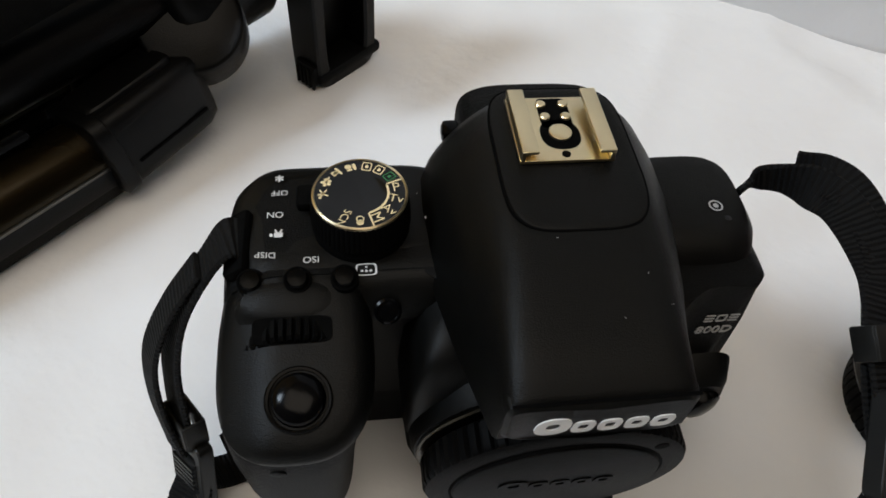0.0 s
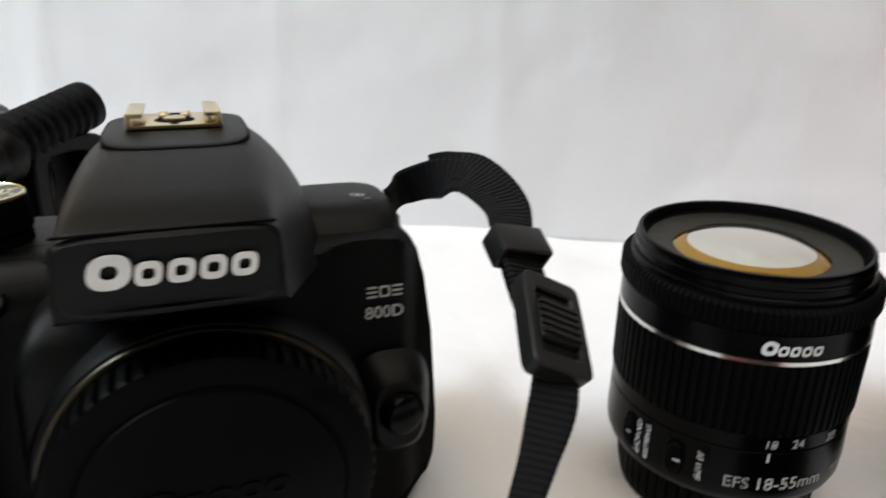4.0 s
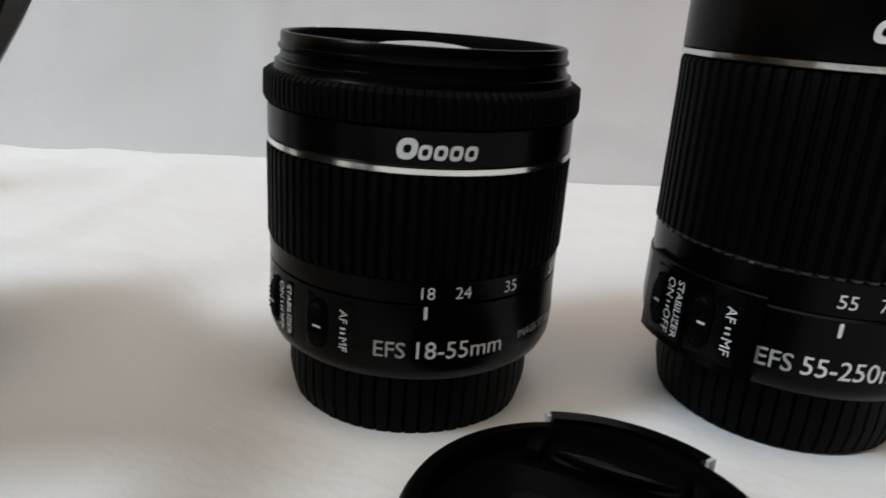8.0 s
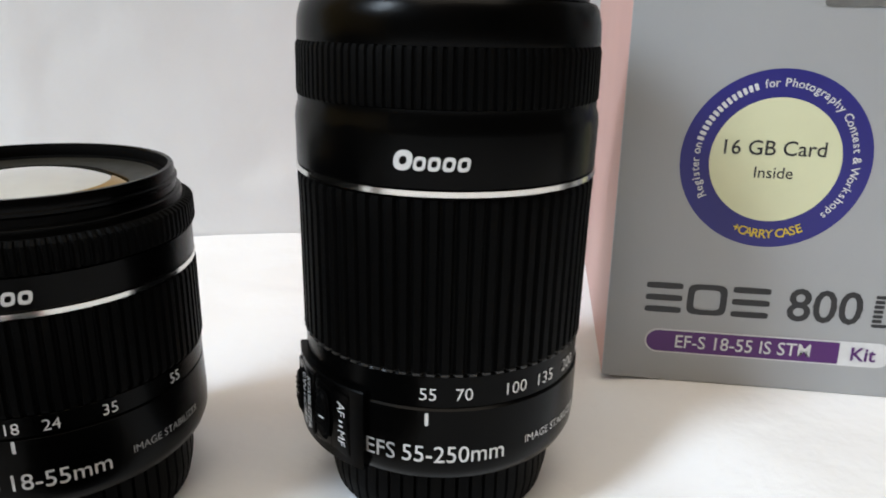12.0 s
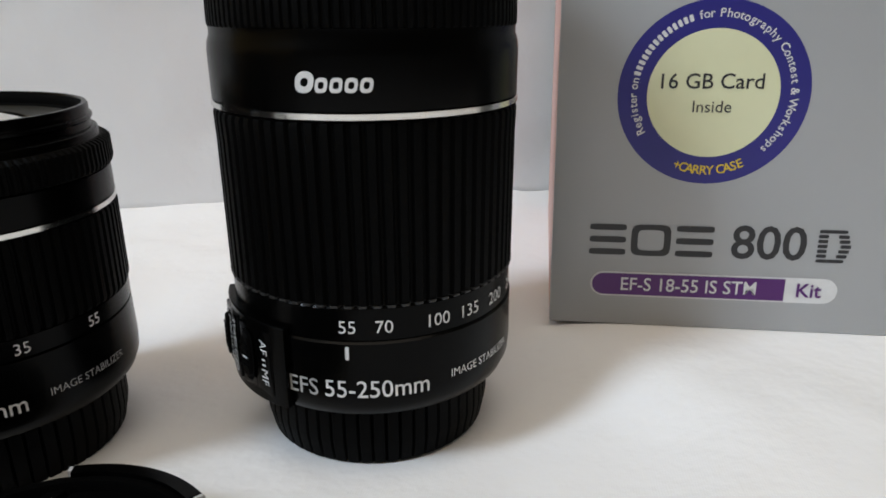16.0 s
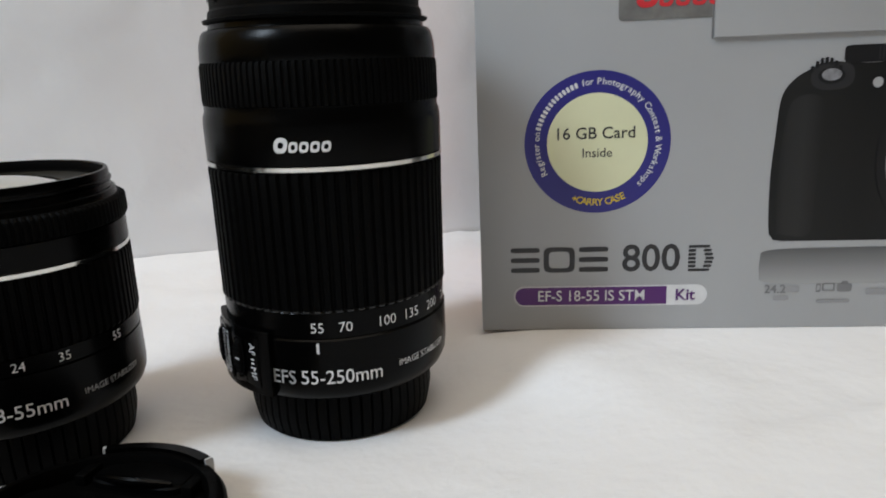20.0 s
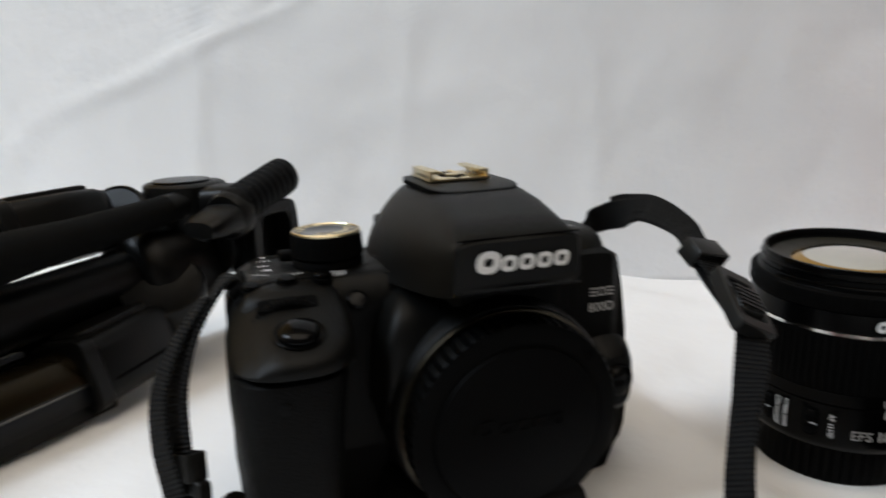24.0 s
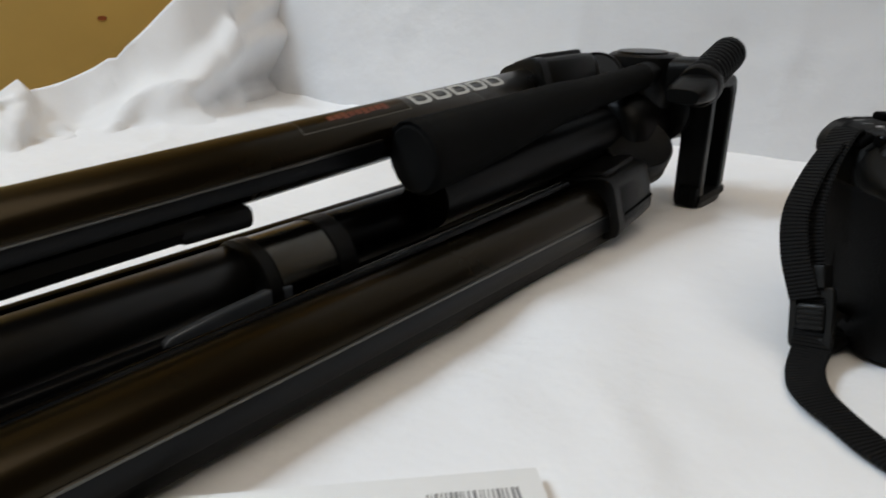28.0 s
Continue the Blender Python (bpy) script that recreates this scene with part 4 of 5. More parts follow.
for z, x0, x1, y0 in ((4, -68, -50, -17), (5, -70.5, -48.6, -20), (12, -72.5, -47.6, -23.5), (30, -74, -46.6, -26), (48, -74.6, -44.8, -27.6), (57, -74.4, -43.6, -28.2), (58.6, -74.2, -43.6, -28.0), (59.2, -73.4, -44.4, -27.2)):
    grip_rings.append(ring_z(z, x0, x1, y0, 27, 3.4))
cam_part("grip", loft(grip_rings), RUBBER, "pebbled rubber grip")


def grip_height(x, y):
    """The sloping top of the grip, falling off to its outer side."""
    return 68.0 + 0.31 * (min(y, 4.0) + 21) - fall_off(x) - 0.020 * max(0.0, -26 - y) ** 2


top_rings = []
for f, inset in ((0.0, 0.8), (0.04, 0.3), (0.16, 0.0), (0.5, 0.0), (0.75, 0.7), (0.90, 2.0), (0.98, 4.4), (1.0, 7.0), (1.0, 9.5), (1.0, 12.0), (1.0, 14.5)):
    top_rings.append([(x, y, (59.0 + 1.5 * (y < -20)) * (1 - f) + grip_height(x, y) * f) for x, y, _ in ring_z(0, -74.2 + inset, -41.5 - inset, -29.8 + inset, 17 - inset, 2.7)])
cam_part("grip_top", loft(top_rings), BODY, "sloping top of the grip")

cam_part("remote_sensor", laid(lathe([(1.7, -1.0), (1.7, 0.2), (1.4, 0.3), (0.1, 0.35)], 32), pose(-62.0, -28.0, 53.0, 96, 0, -6)), RUBBER, "small round sensor window on the grip")
# shutter button in its raised collar, tilted forward
TILT = pose(-56.6, -19.6, 68.4, 17, 0, 0)
cam_part("shutter_collar", laid(lathe([(6.7, -3.5), (6.6, 0.3), (6.3, 0.6), (5.8, 0.5), (5.5, -0.8)], 64), TILT), SMOOTH)
cam_part("shutter_button", laid(lathe([(5.3, -1.5), (5.3, 0.5), (5.05, 1.2), (4.5, 1.8), (3.5, 2.3), (1.9, 2.65), (0.2, 2.75)], 64), TILT), BUTTON, "glossy domed shutter button")
# control wheel standing in its slot, with a rounded guard before it
cam_part("wheel_slot", laid(loft([ring_z(-0.8, -8.0, 8.0, -3.0, 3.0, 6), ring_z(0.12, -7.9, 7.9, -2.8, 2.8, 6)]), pose(-57.6, -6.4, 72.6, 17, 0, 0)), MATT)
cam_part("control_wheel", laid(lathe([(11.4, -2.6), (12.2, -2.0), (12.2, 2.0), (11.4, 2.6)], 176, ribs(44, 0.9, 0.55)), pose(-57.6, -6.4, 61.9, 90, 0, 0)), RIB, "ribbed control wheel")
cam_part("wheel_hump", loft([[(x, y, z + 0.31 * y) for x, y in oval(-57.6, -0.2, a, b, 2.2)] for z, a, b in ((71.0, 12.0, 5.6), (73.6, 10.4, 4.8), (74.5, 8.0, 3.8), (75.0, 5.0, 2.4), (75.15, 1.0, 0.4))]), BODY)
# round buttons behind the wheel
for x, y, z in ((-66, 4.4, 74.9), (-56.4, 3.4, 76.2), (-46.8, 3.0, 76.6)):
    cam_part("button_well", laid(lathe([(2.9, -2.0), (2.9, 0.05), (2.7, 0.15), (2.4, 0.0)], 40), pose(x, y, z, 14, 0, 0)), MATT)
    cam_part("button", laid(lathe([(2.25, -2.0), (2.25, 0.7), (1.9, 1.15), (0.2, 1.3)], 40), pose(x, y, z, 14, 0, 0)), SMOOTH)
cam_part("lamp_window", laid(lathe([(2.9, -1.6), (2.9, 0.2), (2.4, 0.6), (2.1, 0.2), (0.2, 0.5)], 40), pose(-38.2, -1.5, 69.9, 48, 0, 0)), BUTTON, "small glossy lamp window")
cam_part("front_deck", loft([ring_z(z, -49 + c, -16, y0, 15, 6) for z, y0, c in ((22, 4.2, 0), (50, 3.4, 0), (60, 1.4, 0), (65, -0.8, 0), (67.5, -1.2, 0), (70, -0.5, 0), (72.5, 0.9, 0), (74.8, 2.6, 0), (75.9, 4.4, 0.5), (76.3, 7.0, 1), (76.5, 10.5, 2))]), BODY, "hollow between grip and mount")
# raised deck under the mode dial, with the power lever
deck = loft([ring_z(70.5, -73.2, -21, -7.5, 36.6, 5), ring_z(73.0, -73, -21.5, 0.4, 36.4, 5), ring_z(75.0, -72, -22, 3.6, 36, 5), ring_z(76.1, -70.6, -23, 6.4, 35.2, 5), ring_z(76.6, -68.5, -25, 10.0, 34.0, 5)])
for v in deck.verts:
    v.co.y = max(v.co.y, -8.0 + 17.5 * smooth01((v.co.x + 49) / 10))
    v.co.z -= fall_off(v.co.x) * 0.8
cam_part("dial_deck", deck, BODY)
cam_part("power_lever", merged(laid(lathe([(10.4, 0), (10.4, 1.6), (9.9, 2.4), (8.0, 2.5)], 64), pose(-42.8, 17.0, 76.5)), rbox(-53.6, 23.5, 78.6, 6.0, 6.2, 2.8, 0.9)), MATT, "black power lever")
cam_part("mode_dial", laid(lathe([(10.3, 0), (10.7, 0.5), (10.6, 2.0), (10.4, 4.5), (10.2, 6.4), (9.9, 7.1), (9.6, 7.2)], 180, ribs(60, 0.22, 0.5)), pose(-42.8, 17.0, 79.2)), MATT, "knurled mode dial")
cam_part("dial_rim", laid(lathe([(9.95, 6.8), (9.95, 7.45), (9.6, 7.75), (9.4, 7.5)], 96, closed=True), pose(-42.8, 17.0, 79.2)), SHOE, "bright metal rim")
cam_part("dial_face", laid(lathe([(9.5, 7.0), (9.5, 7.45), (6.0, 7.5), (5.4, 7.35), (0.2, 7.3)], 96), pose(-42.8, 17.0, 79.2)), GLOSS)
DIAL = pose(-42.8, 17.0, 86.78)
for text, a, mat, size in (("P", 8, PRINT_GOLD, 3.4), ("Tv", -16, PRINT_GOLD, 3.0), ("Av", -41, PRINT_GOLD, 3.0), ("M", -66, PRINT_GOLD, 3.4), ("SCN", -118, PRINT_GOLD, 2.4)):
    b = letters(text, size)
    cam_part("dial_letter", laid(b, DIAL @ pose(7.6 * math.cos(radians(a)), 7.6 * math.sin(radians(a)), 0, 0, 0, a)), mat)


def spoke(w, h, r, a):
    return laid(block(w, h, r, 0, 3), pose(0, 0, 0, 0, 0, a))


def pictogram(kind):
    """Tiny dial drawings: framed box, face, hills, flower, runner, linked rings."""
    if kind == "box":
        return merged(block(2.5, 2.1, 0, 0, 7, 0.78), block(0.9, 0.7, 0, 0, 3))
    if kind == "face":
        return merged(block(1.3, 1.5, 0.2, 0.4, 2.2), block(1.9, 0.7, -0.1, -0.9, 3), block(0.6, 1.2, -0.8, 0.3, 3))
    if kind == "hills":
        return merged(spoke(1.7, 0.8, 0.2, 58), spoke(1.7, 0.8, 0.2, 122), block(2.4, 0.6, 0, -0.8, 4))
    if kind == "flower":
        return merged(*[spoke(0.95, 0.75, 0.7, 20 + 70 * k) for k in range(5)], block(0.4, 1.6, 0, -0.9, 4))
    if kind == "runner":
        return merged(block(0.7, 0.7, 0.6, 1.0, 2), spoke(1.6, 0.5, 0.2, 60), spoke(1.4, 0.42, 0.6, 150), spoke(1.5, 0.42, 0.7, 235), spoke(1.4, 0.42, 0.7, 300), spoke(1.1, 0.4, 0.6, 15))
    return merged(block(1.7, 1.7, -0.4, 0, 2, 0.7), block(1.5, 1.5, 0.5, 0, 2))


for a, kind in ((34, "box"), (56, "box"), (77, "box"), (104, "face"), (130, "hills"), (155, "flower"), (180, "runner"), (-92, "rings")):
    cam_part("dial_icon", laid(pictogram(kind), DIAL @ pose(7.6 * math.cos(radians(a)), 7.6 * math.sin(radians(a)), 0, 0, 0, a)), PRINT_GREEN if a == 34 else PRINT_GOLD)
arc = bmesh.new()
pts = [(r * math.cos(radians(a)), r * math.sin(radians(a)), 0) for r in (5.6, 6.1) for a in range(-74, 22, 4)]
vs = [arc.verts.new(p) for p in pts]
half = len(vs) // 2
for k in range(half - 1):
    arc.faces.new((vs[k], vs[k + 1], vs[half + k + 1], vs[half + k]))
cam_part("dial_arc", laid(arc, DIAL), PRINT_GOLD)
for a in (-75, 21):
    cam_part("dial_line", laid(block(3.6, 0.4, 7.7, 0, 8), DIAL @ pose(0, 0, 0.02, 0, 0, a)), PRINT_GOLD)
cam_part("dial_pointer", laid(block(4.0, 0.9, 0, 0, 6), pose(-27.0, 18.0, 77.6, 0, -10, 14)), PRINT)
# words on the top plate, read from the back of the camera
for text, x, y, z, size in (("OFF", -60.6, 27.2, 76.68, 2.15), ("ON", -61.4, 20.8, 76.68, 2.35), ("DISP", -63.0, 9.6, 76.95, 2.2), ("ISO", -53.6, 8.0, 76.72, 2.3)):
    cam_part("lettering", laid(letters(text, size), pose(x, y, z, 0, -8 if text == "DISP" else 0, 180)), PRINT)
film_icon = merged(block(2.6, 1.9, 0.4, 0, 6), *[laid(block(0.5, 1.5, 0, 0, 4), pose(0.4 + 0.7 * k, 1.4, 0, 0, 0, -24 * k)) for k in (-1, 1)], block(0.9, 1.3, -1.7, 0, 3))
cam_part("plate_icon", laid(film_icon, pose(-60.8, 15.0, 76.70) @ Matrix.Diagonal((0.72, 0.72, 1, 1))), PRINT, "small white film camera icon")
star = merged(*[laid(block(0.42, 2.6, 0, 0, 5), pose(0, 0, 0, 0, 0, 60 * k)) for k in range(3)])
cam_part("plate_icon", laid(star, pose(-60.8, 31.6, 76.70) @ Matrix.Diagonal((0.85, 0.85, 1, 1))), PRINT, "small white star icon")
boxed = merged(block(4.4, 2.8, 0, 0, 5, 0.84), *[block(0.5, 0.5, 0.9 * k, -0.3, 4) for k in (-1, 0, 1)], block(0.5, 0.4, 0, 0.6, 3))
cam_part("plate_icon", laid(boxed, pose(-42.3, 4.9, 76.33, 9, 0, 0)), PRINT, "small white boxed icon")
# Solid matt block stands in for the shade inside the strap slot.
cam_part("lug_recess", laid(rbox(0, 0, 0, 6.0, 17.0, 3.0, 1.2), pose(-69.4, 15.5, 73.4, 0, -35, 0)), MATT, "dark block for the shade in the strap slot")

# pentaprism housing with the pop-up flash on top
def hump(y, zb, zt, wb, wt, cx, sq=3.6, n=40):
    """An arch in the plane y: foot half-width wb at zb, rounded top half-width wt at zt."""
    out = []
    for k in range(n):
        a = math.pi * k / (n - 1)
        c, s = math.cos(a), math.sin(a)
        zz = abs(s) ** (2 / sq)
        w = wb + (wt - wb) * zz**1.4
        out.append((cx + w * math.copysign(abs(c) ** (2 / (9.0 if y < 5 else 6.0)), c), y, zb + (zt - zb) * zz))
    return out


prism = loft([hump(-34.6, 78, 91.0, 17.0, 16.7, -4.4, 9.0), hump(-33.6, 77, 92.0, 17.6, 16.5, -4.4, 8.0), hump(-24, 75, 94.4, 20.0, 16.2, -3.8, 8.0), hump(-12, 74, 96.8, 23.8, 15.8, -2.6, 7.5), hump(0, 73, 98.2, 26.6, 15.6, -1.9, 7.0),
              hump(10, 73, 98.7, 28.2, 15.8, -1.6, 6.4), hump(22, 73, 98.6, 28.8, 15.9, -1.6, 6.0), hump(30, 73, 97.8, 28.4, 15.4, -1.6, 5.4), hump(34.5, 73, 95.8, 26.4, 14.4, -1.6), hump(36.5, 73, 92.4, 23.4, 12.8, -1.6)])
cam_part("prism_housing", prism, BODY, "smooth black prism housing")
nose = loft([[(x, -36.2 + 0.05 * abs(x + 4.6), z) for x, z in oval(-4.4, 84.6, 15.9, 5.6, 7, 48)], [(x, -35.5 + 0.05 * abs(x + 4.6), z) for x, z in oval(-4.4, 84.4, 16.7, 6.5, 7, 48)],
             [(x, -33.0, z) for x, z in oval(-4.4, 84.0, 17.0, 7.2, 7, 48)], [(x, -14.0, z) for x, z in oval(-3.6, 80.0, 17.0, 8.0, 5, 48)]])
cam_part("flash_front", nose, BODY, "black front of the flash housing")
cam_part("flash_seam", rbox(-4.4, -35.0, 91.1, 32.0, 0.6, 0.35), MATT)
cam_part("name_mark", laid(word_blocks(24.8, 5.4), pose(-3.8, -36.35, 85.6, 88, 0, 0), 0.25), PRINT, "raised white maker's mark")
# hot shoe
def prism_top(y):
    return 98.72 if y > 9 else 98.72 - 0.0052 * (9 - y) ** 2


cam_part("shoe_seam", loft([[(x, y, prism_top(y) + dz) for x, y in oval(-2.2, 14.6, hx, hy, 4.5, 72)] for dz, hx, hy in ((-1.2, 14.1, 19.4), (0.06, 14.1, 19.4), (0.08, 13.0, 18.4))]), MATT, "thin dark seam round the shoe")
cam_part("shoe_plinth", loft([[(x, y, prism_top(y) + dz) for x, y in oval(-2.2, 14.6, hx, hy, 4.5, 72)] for dz, hx, hy in ((-0.6, 13.7, 19.0), (0.08, 13.7, 19.0), (0.20, 13.4, 18.7), (0.22, 12.0, 17.4))]), BODY)
shoe = merged(rbox(-2.5, 20.6, 99.3, 19.0, 18.6, 0.8, 0.15))
shoe_ob = cam_part("hot_shoe", shoe, SHOE, "bright metal hot shoe")
for s in (-1, 1):
    cam_part("shoe_rail", merged(rbox(-2.5 + s * 8.9, 20.6, 100.6, 1.0, 18.6, 2.6, 0.3), rbox(-2.5 + s * 7.7, 20.6, 101.7, 3.4, 18.6, 0.9, 0.3)), SHOE, "", shoe_ob)
cam_part("shoe_inlay", laid(merged(block(8.2, 8.6, 0, -1.6, 2.4), block(6.6, 9.0, 0, 4.8, 6)), pose(-2.5, 20.2, 99.74)), MATT, "", shoe_ob)
for x, y, r in ((-4.9, 27.4, 1.05), (-0.2, 27.4, 1.05), (-4.7, 23.6, 1.05), (-0.4, 23.6, 1.05), (-2.5, 18.9, 2.3)):
    cam_part("shoe_contact", laid(lathe([(r, 0), (r, 0.5), (r * 0.8, 0.7), (0.05, 0.72)], 24), pose(x, y, 99.7)), SHOE, "", shoe_ob)
cam_part("shoe_screw", laid(lathe([(0.9, 0), (0.9, 0.12), (0.05, 0.12)], 20), pose(-2.5, 13.0, 99.7)), MATT, "", shoe_ob)
cam_part("shoe_spring", rbox(4.6, 21.0, 100.0, 0.5, 8.5, 0.7, 0.1), STEEL, "", shoe_ob)
# eyepiece and dioptre knob behind
cam_part("eyepiece", loft([[(x, 34, z) for x, z in oval(-1.5, 80, 18, 11, 4)], [(x, 47, z) for x, z in oval(-1.5, 79, 17.4, 10.4, 4)], [(x, 49.4, z) for x, z in oval(-1.5, 79, 15.5, 8.6, 4)]]), RUBBER, "rubber eyepiece surround")
cam_part("dioptre_knob", rbox(-21.5, 37, 84.2, 4.2, 5.0, 4.2, 1.2), SMOOTH)
# shoulder on the other side, with a round mark, lamp and lug
cam_part("shoulder", loft([ring_z(68, 18, 45.8, -3.0, 33, 3.4), ring_z(73, 18, 45.4, -0.5, 32.8, 3.4), ring_z(78.2, 18, 44.6, 3.0, 32, 3.4), ring_z(80.4, 18, 43.0, 6.0, 30.4, 3.4), ring_z(81.1, 18, 40.0, 9, 27, 3.4)]), BODY)
cam_part("wireless_icon", laid(merged(block(1.3, 1.3, 0, 0, 2), block(3.4, 3.2, 0, 0, 2, 0.75)), pose(35.8, 13.8, 81.25, 0, 4, 0)), PRINT_DIM)
cam_part("status_lamp", laid(lathe([(0.8, 0), (0.8, 0.2), (0.05, 0.3)], 20), pose(37.4, 10.2, 80.9)), GLOSS)
for x, y, z in ((-70.6, 15.5, 72.5), (45.6, 22.0, 73.0)):
    cam_part("strap_lug", merged(laid(lathe([(0.8, -2.0), (0.8, 2.0)], 20), pose(x, y + 5, z, 90, 0, 0)), laid(lathe([(0.8, -2.0), (0.8, 2.0)], 20), pose(x, y - 5, z, 90, 0, 0)), rbox(x + math.copysign(1.5, x), y, z, 0.8, 8.5, 2.0, 0.3)), STEEL, "metal strap lug")
# front face: model marks, mount, release button
for k in (0, 2):
    for j in (-1, 0, 1):
        cam_part("model_bar", laid(block(2.3, 0.45, 0, 0, 6), pose(34.2 + k * 2.9, -4.75, 63.8 + j * 1.1, 90, 0, 0), 0.2), PRINT_DIM)
cam_part("model_ring", laid(block(2.5, 2.7, 0, 0, 5, 0.66), pose(37.1, -4.75, 63.8, 90, 0, 0), 0.2), PRINT_DIM)
cam_part("model_number", laid(letters("800D", 4.0, heavy=0.012), pose(37.0, -4.75, 58.8, 90, 0, 0), 0.2), PRINT_DIM)
MOUNT = pose(-1.8, -7, 38.2, 94, 0, 0)
cam_part("mount_collar", laid(lathe([(32.8, -14), (32.6, 6), (32.2, 10.5), (31.6, 12.0), (30.5, 12.2)], 96), MOUNT), BODY, "raised black mount surround")
cam_part("mount_cheek", loft([ring_z(z, x0, -4, y0, 10, 7) for z, x0, y0 in ((38, -35.5, -16.4), (58, -34.5, -16.6), (65, -32.5, -15.4), (69, -30, -12.5), (72, -26, -7))]), BODY, "raised corner beside the mount")
cam_part("mount_ring", laid(lathe([(31.0, 12.2), (31.2, 12.8), (30.9, 13.2), (29.0, 13.4)], 128), MOUNT), DULLRING, "dull metal mount ring")
cam_part("release_button", laid(lathe([(5.2, -4), (5.2, 2.0), (4.6, 3.2), (3.0, 3.9), (0.2, 4.1)], 40), pose(38.2, -11.5, 37.5, 90, 0, 0) @ pose(0, 0, 0, 0, 18, 0)), SMOOTH, "lens release button")
cam_part("release_bump", loft([[(x, -6, z) for x, z in oval(38, 37, 9.0, 13, 3)], [(x, -10.5, z) for x, z in oval(38, 37, 7.0, 10.5, 3)], [(x, -12.6, z) for x, z in oval(38, 37, 5.4, 8, 3)]]), BODY)
CAPM = MOUNT
bcap = cam_part("body_cap", laid(lathe([(29.8, 14.4), (30.3, 14.8), (30.3, 20.2), (29.7, 21.2), (28.6, 21.6), (24.6, 21.8)], 360, lambda k, seg, r, z: r - (1.0 if (k * 60 / seg) % 1 > 0.55 and r > 30.1 else 0.0)), CAPM), CAP, "ribbed round body cap")
cam_part("cap_face", laid(lathe([(24.0, 21.0), (24.0, 21.8), (23.6, 22.4), (23.0, 22.6), (0.2, 22.7)], 96), CAPM), CAP, "", bcap)
cam_part("cap_groove", laid(lathe([(24.6, 21.6), (24.6, 21.9), (23.9, 21.95)], 96), CAPM), MATT, "", bcap)
cam_part("cap_dot", laid(lathe([(1.6, 0), (1.6, 0.3), (0.05, 0.3)], 20), CAPM @ pose(19.6, 18.6, 21.5)), MATT, "", bcap)
cam_part("cap_mark", laid(word_blocks(27.0, 5.6), CAPM @ pose(0, 2.0, 22.65), 0.35), CAP, "pressed maker's mark", bcap)

for x, y, z, a in ((-8, -6, 97.62, 20), (7, -14, 96.5, 70), (1, -22, 94.9, 130), (-3, 2, 98.42, 40), (10, -20, 95.2, 5), (-30, 25, 77.0, 50)):
    cam_part("dust", laid(block(0.45, 0.16, 0, 0, 2), pose(x, y, z, 8 if y < 0 else 0, 0, a)), PRINT_DIM)

# quick-release plate screwed under the body
chin = [(-33.0, -4.0), (-25.5, -19.0), (-17.5, -28.6), (1.5, -29.4), (19.6, -28.8), (20.6, -12.0), (22.0, 10.0), (-34.0, 10.0)]
cam_part("mount_chin", loft([[(1.5 + (x - 1.5) * k, y * k, z) for x, y in chin] for z, k in ((3.1, 0.97), (3.8, 1.0), (9.0, 1.0), (13.0, 0.96), (15.0, 0.90))]), SHELL, "base of the body below the mount", sharp=25)
cam_part("mounting_plate", rbox(-0.4, 2.0, 4.6, 40.0, 36.0, 4.0, 1.2), CAST, "black quick-release plate under the body")

# ---- the neck strap ----
CAM_AT = pose(0.0100, 0.1160, 0, 0, 0, 45.8)


def body_point(x, n, z):
    """A place by the camera's own axes: along, in front of, above; in millimetres."""
    return CAM_AT @ Vector((x * MM, -n * MM, z * MM))


def body_dir(x, n, z):
    return CAM_AT.to_3x3() @ Vector((x, -n, z))


STRAP = thing("neck_strap", Matrix.Identity(4), "black woven camera neck strap with red piping and plastic buckles", "camera strap")
right = [(45.5, -21, 76.5), (50, -23, 79.5), (57, -19, 82.2), (62.5, -9, 84.2), (64.5, 6, 81), (61.5, 18, 77.5), (60.2, 30, 71), (59.6, 42, 64)]
wide_r = [(0.1, 0.2, 1), (0.2, 0.25, 1), (0.5, 0.5, 0.8), (0.85, 0.45, 0.35), (1, 0.2, 0.0), (0.9, 0.15, -0.3), (0.78, 0.25, -0.55), (0.75, 0.29, -0.6)]
part("webbing", ribbon([body_point(*p) for p in right], [body_dir(*w) for w in wide_r], 0.0100, 0.0014), WEB, STRAP, "ribbed black webbing")
apart = ((0.5, -3.0, 0.8), (1.5, -4.5, 1.8), (2.4, -4.2, 1.2), (1.4, -3.0, -0.6), (0.2, -2.4, -2.2), (0.0, -2.4, -2.6))
back = [(x + a, n + b, z + c) for (x, n, z), (a, b, c) in zip(right[2:], apart)]
part("webbing", ribbon([body_point(*p) for p in back], [body_dir(*w) for w in wide_r[2:]], 0.0100, 0.0013), WEB, STRAP, "ribbed black webbing")
tail = [(59.6, 42, 64), (56, 48, 57), (51, 53, 50), (45.5, 58, 43), (39, 65, 33), (34, 73, 22), (32, 81, 12), (36, 92, 7), (44, 100, 6)]
wide_t = [(0.75, 0.29, -0.6), (0.7, 0.6, -0.2), (0.45, 0.8, 0.3), (0.30, 0.78, 0.53), (0.30, 0.78, 0.53), (0.5, 0.7, 0.4), (0.9, 0.3, 0.1), (1, -0.3, 0), (0.8, -0.6, 0)]
part("webbing", ribbon([body_point(*p) for p in tail], [body_dir(*w) for w in wide_t], 0.0088, 0.0014), WEB, STRAP, "ribbed black webbing")


def oriented(at, along, wide):
    z = along.normalized()
    x = (wide - z * wide.dot(z)).normalized()
    y = z.cross(x)
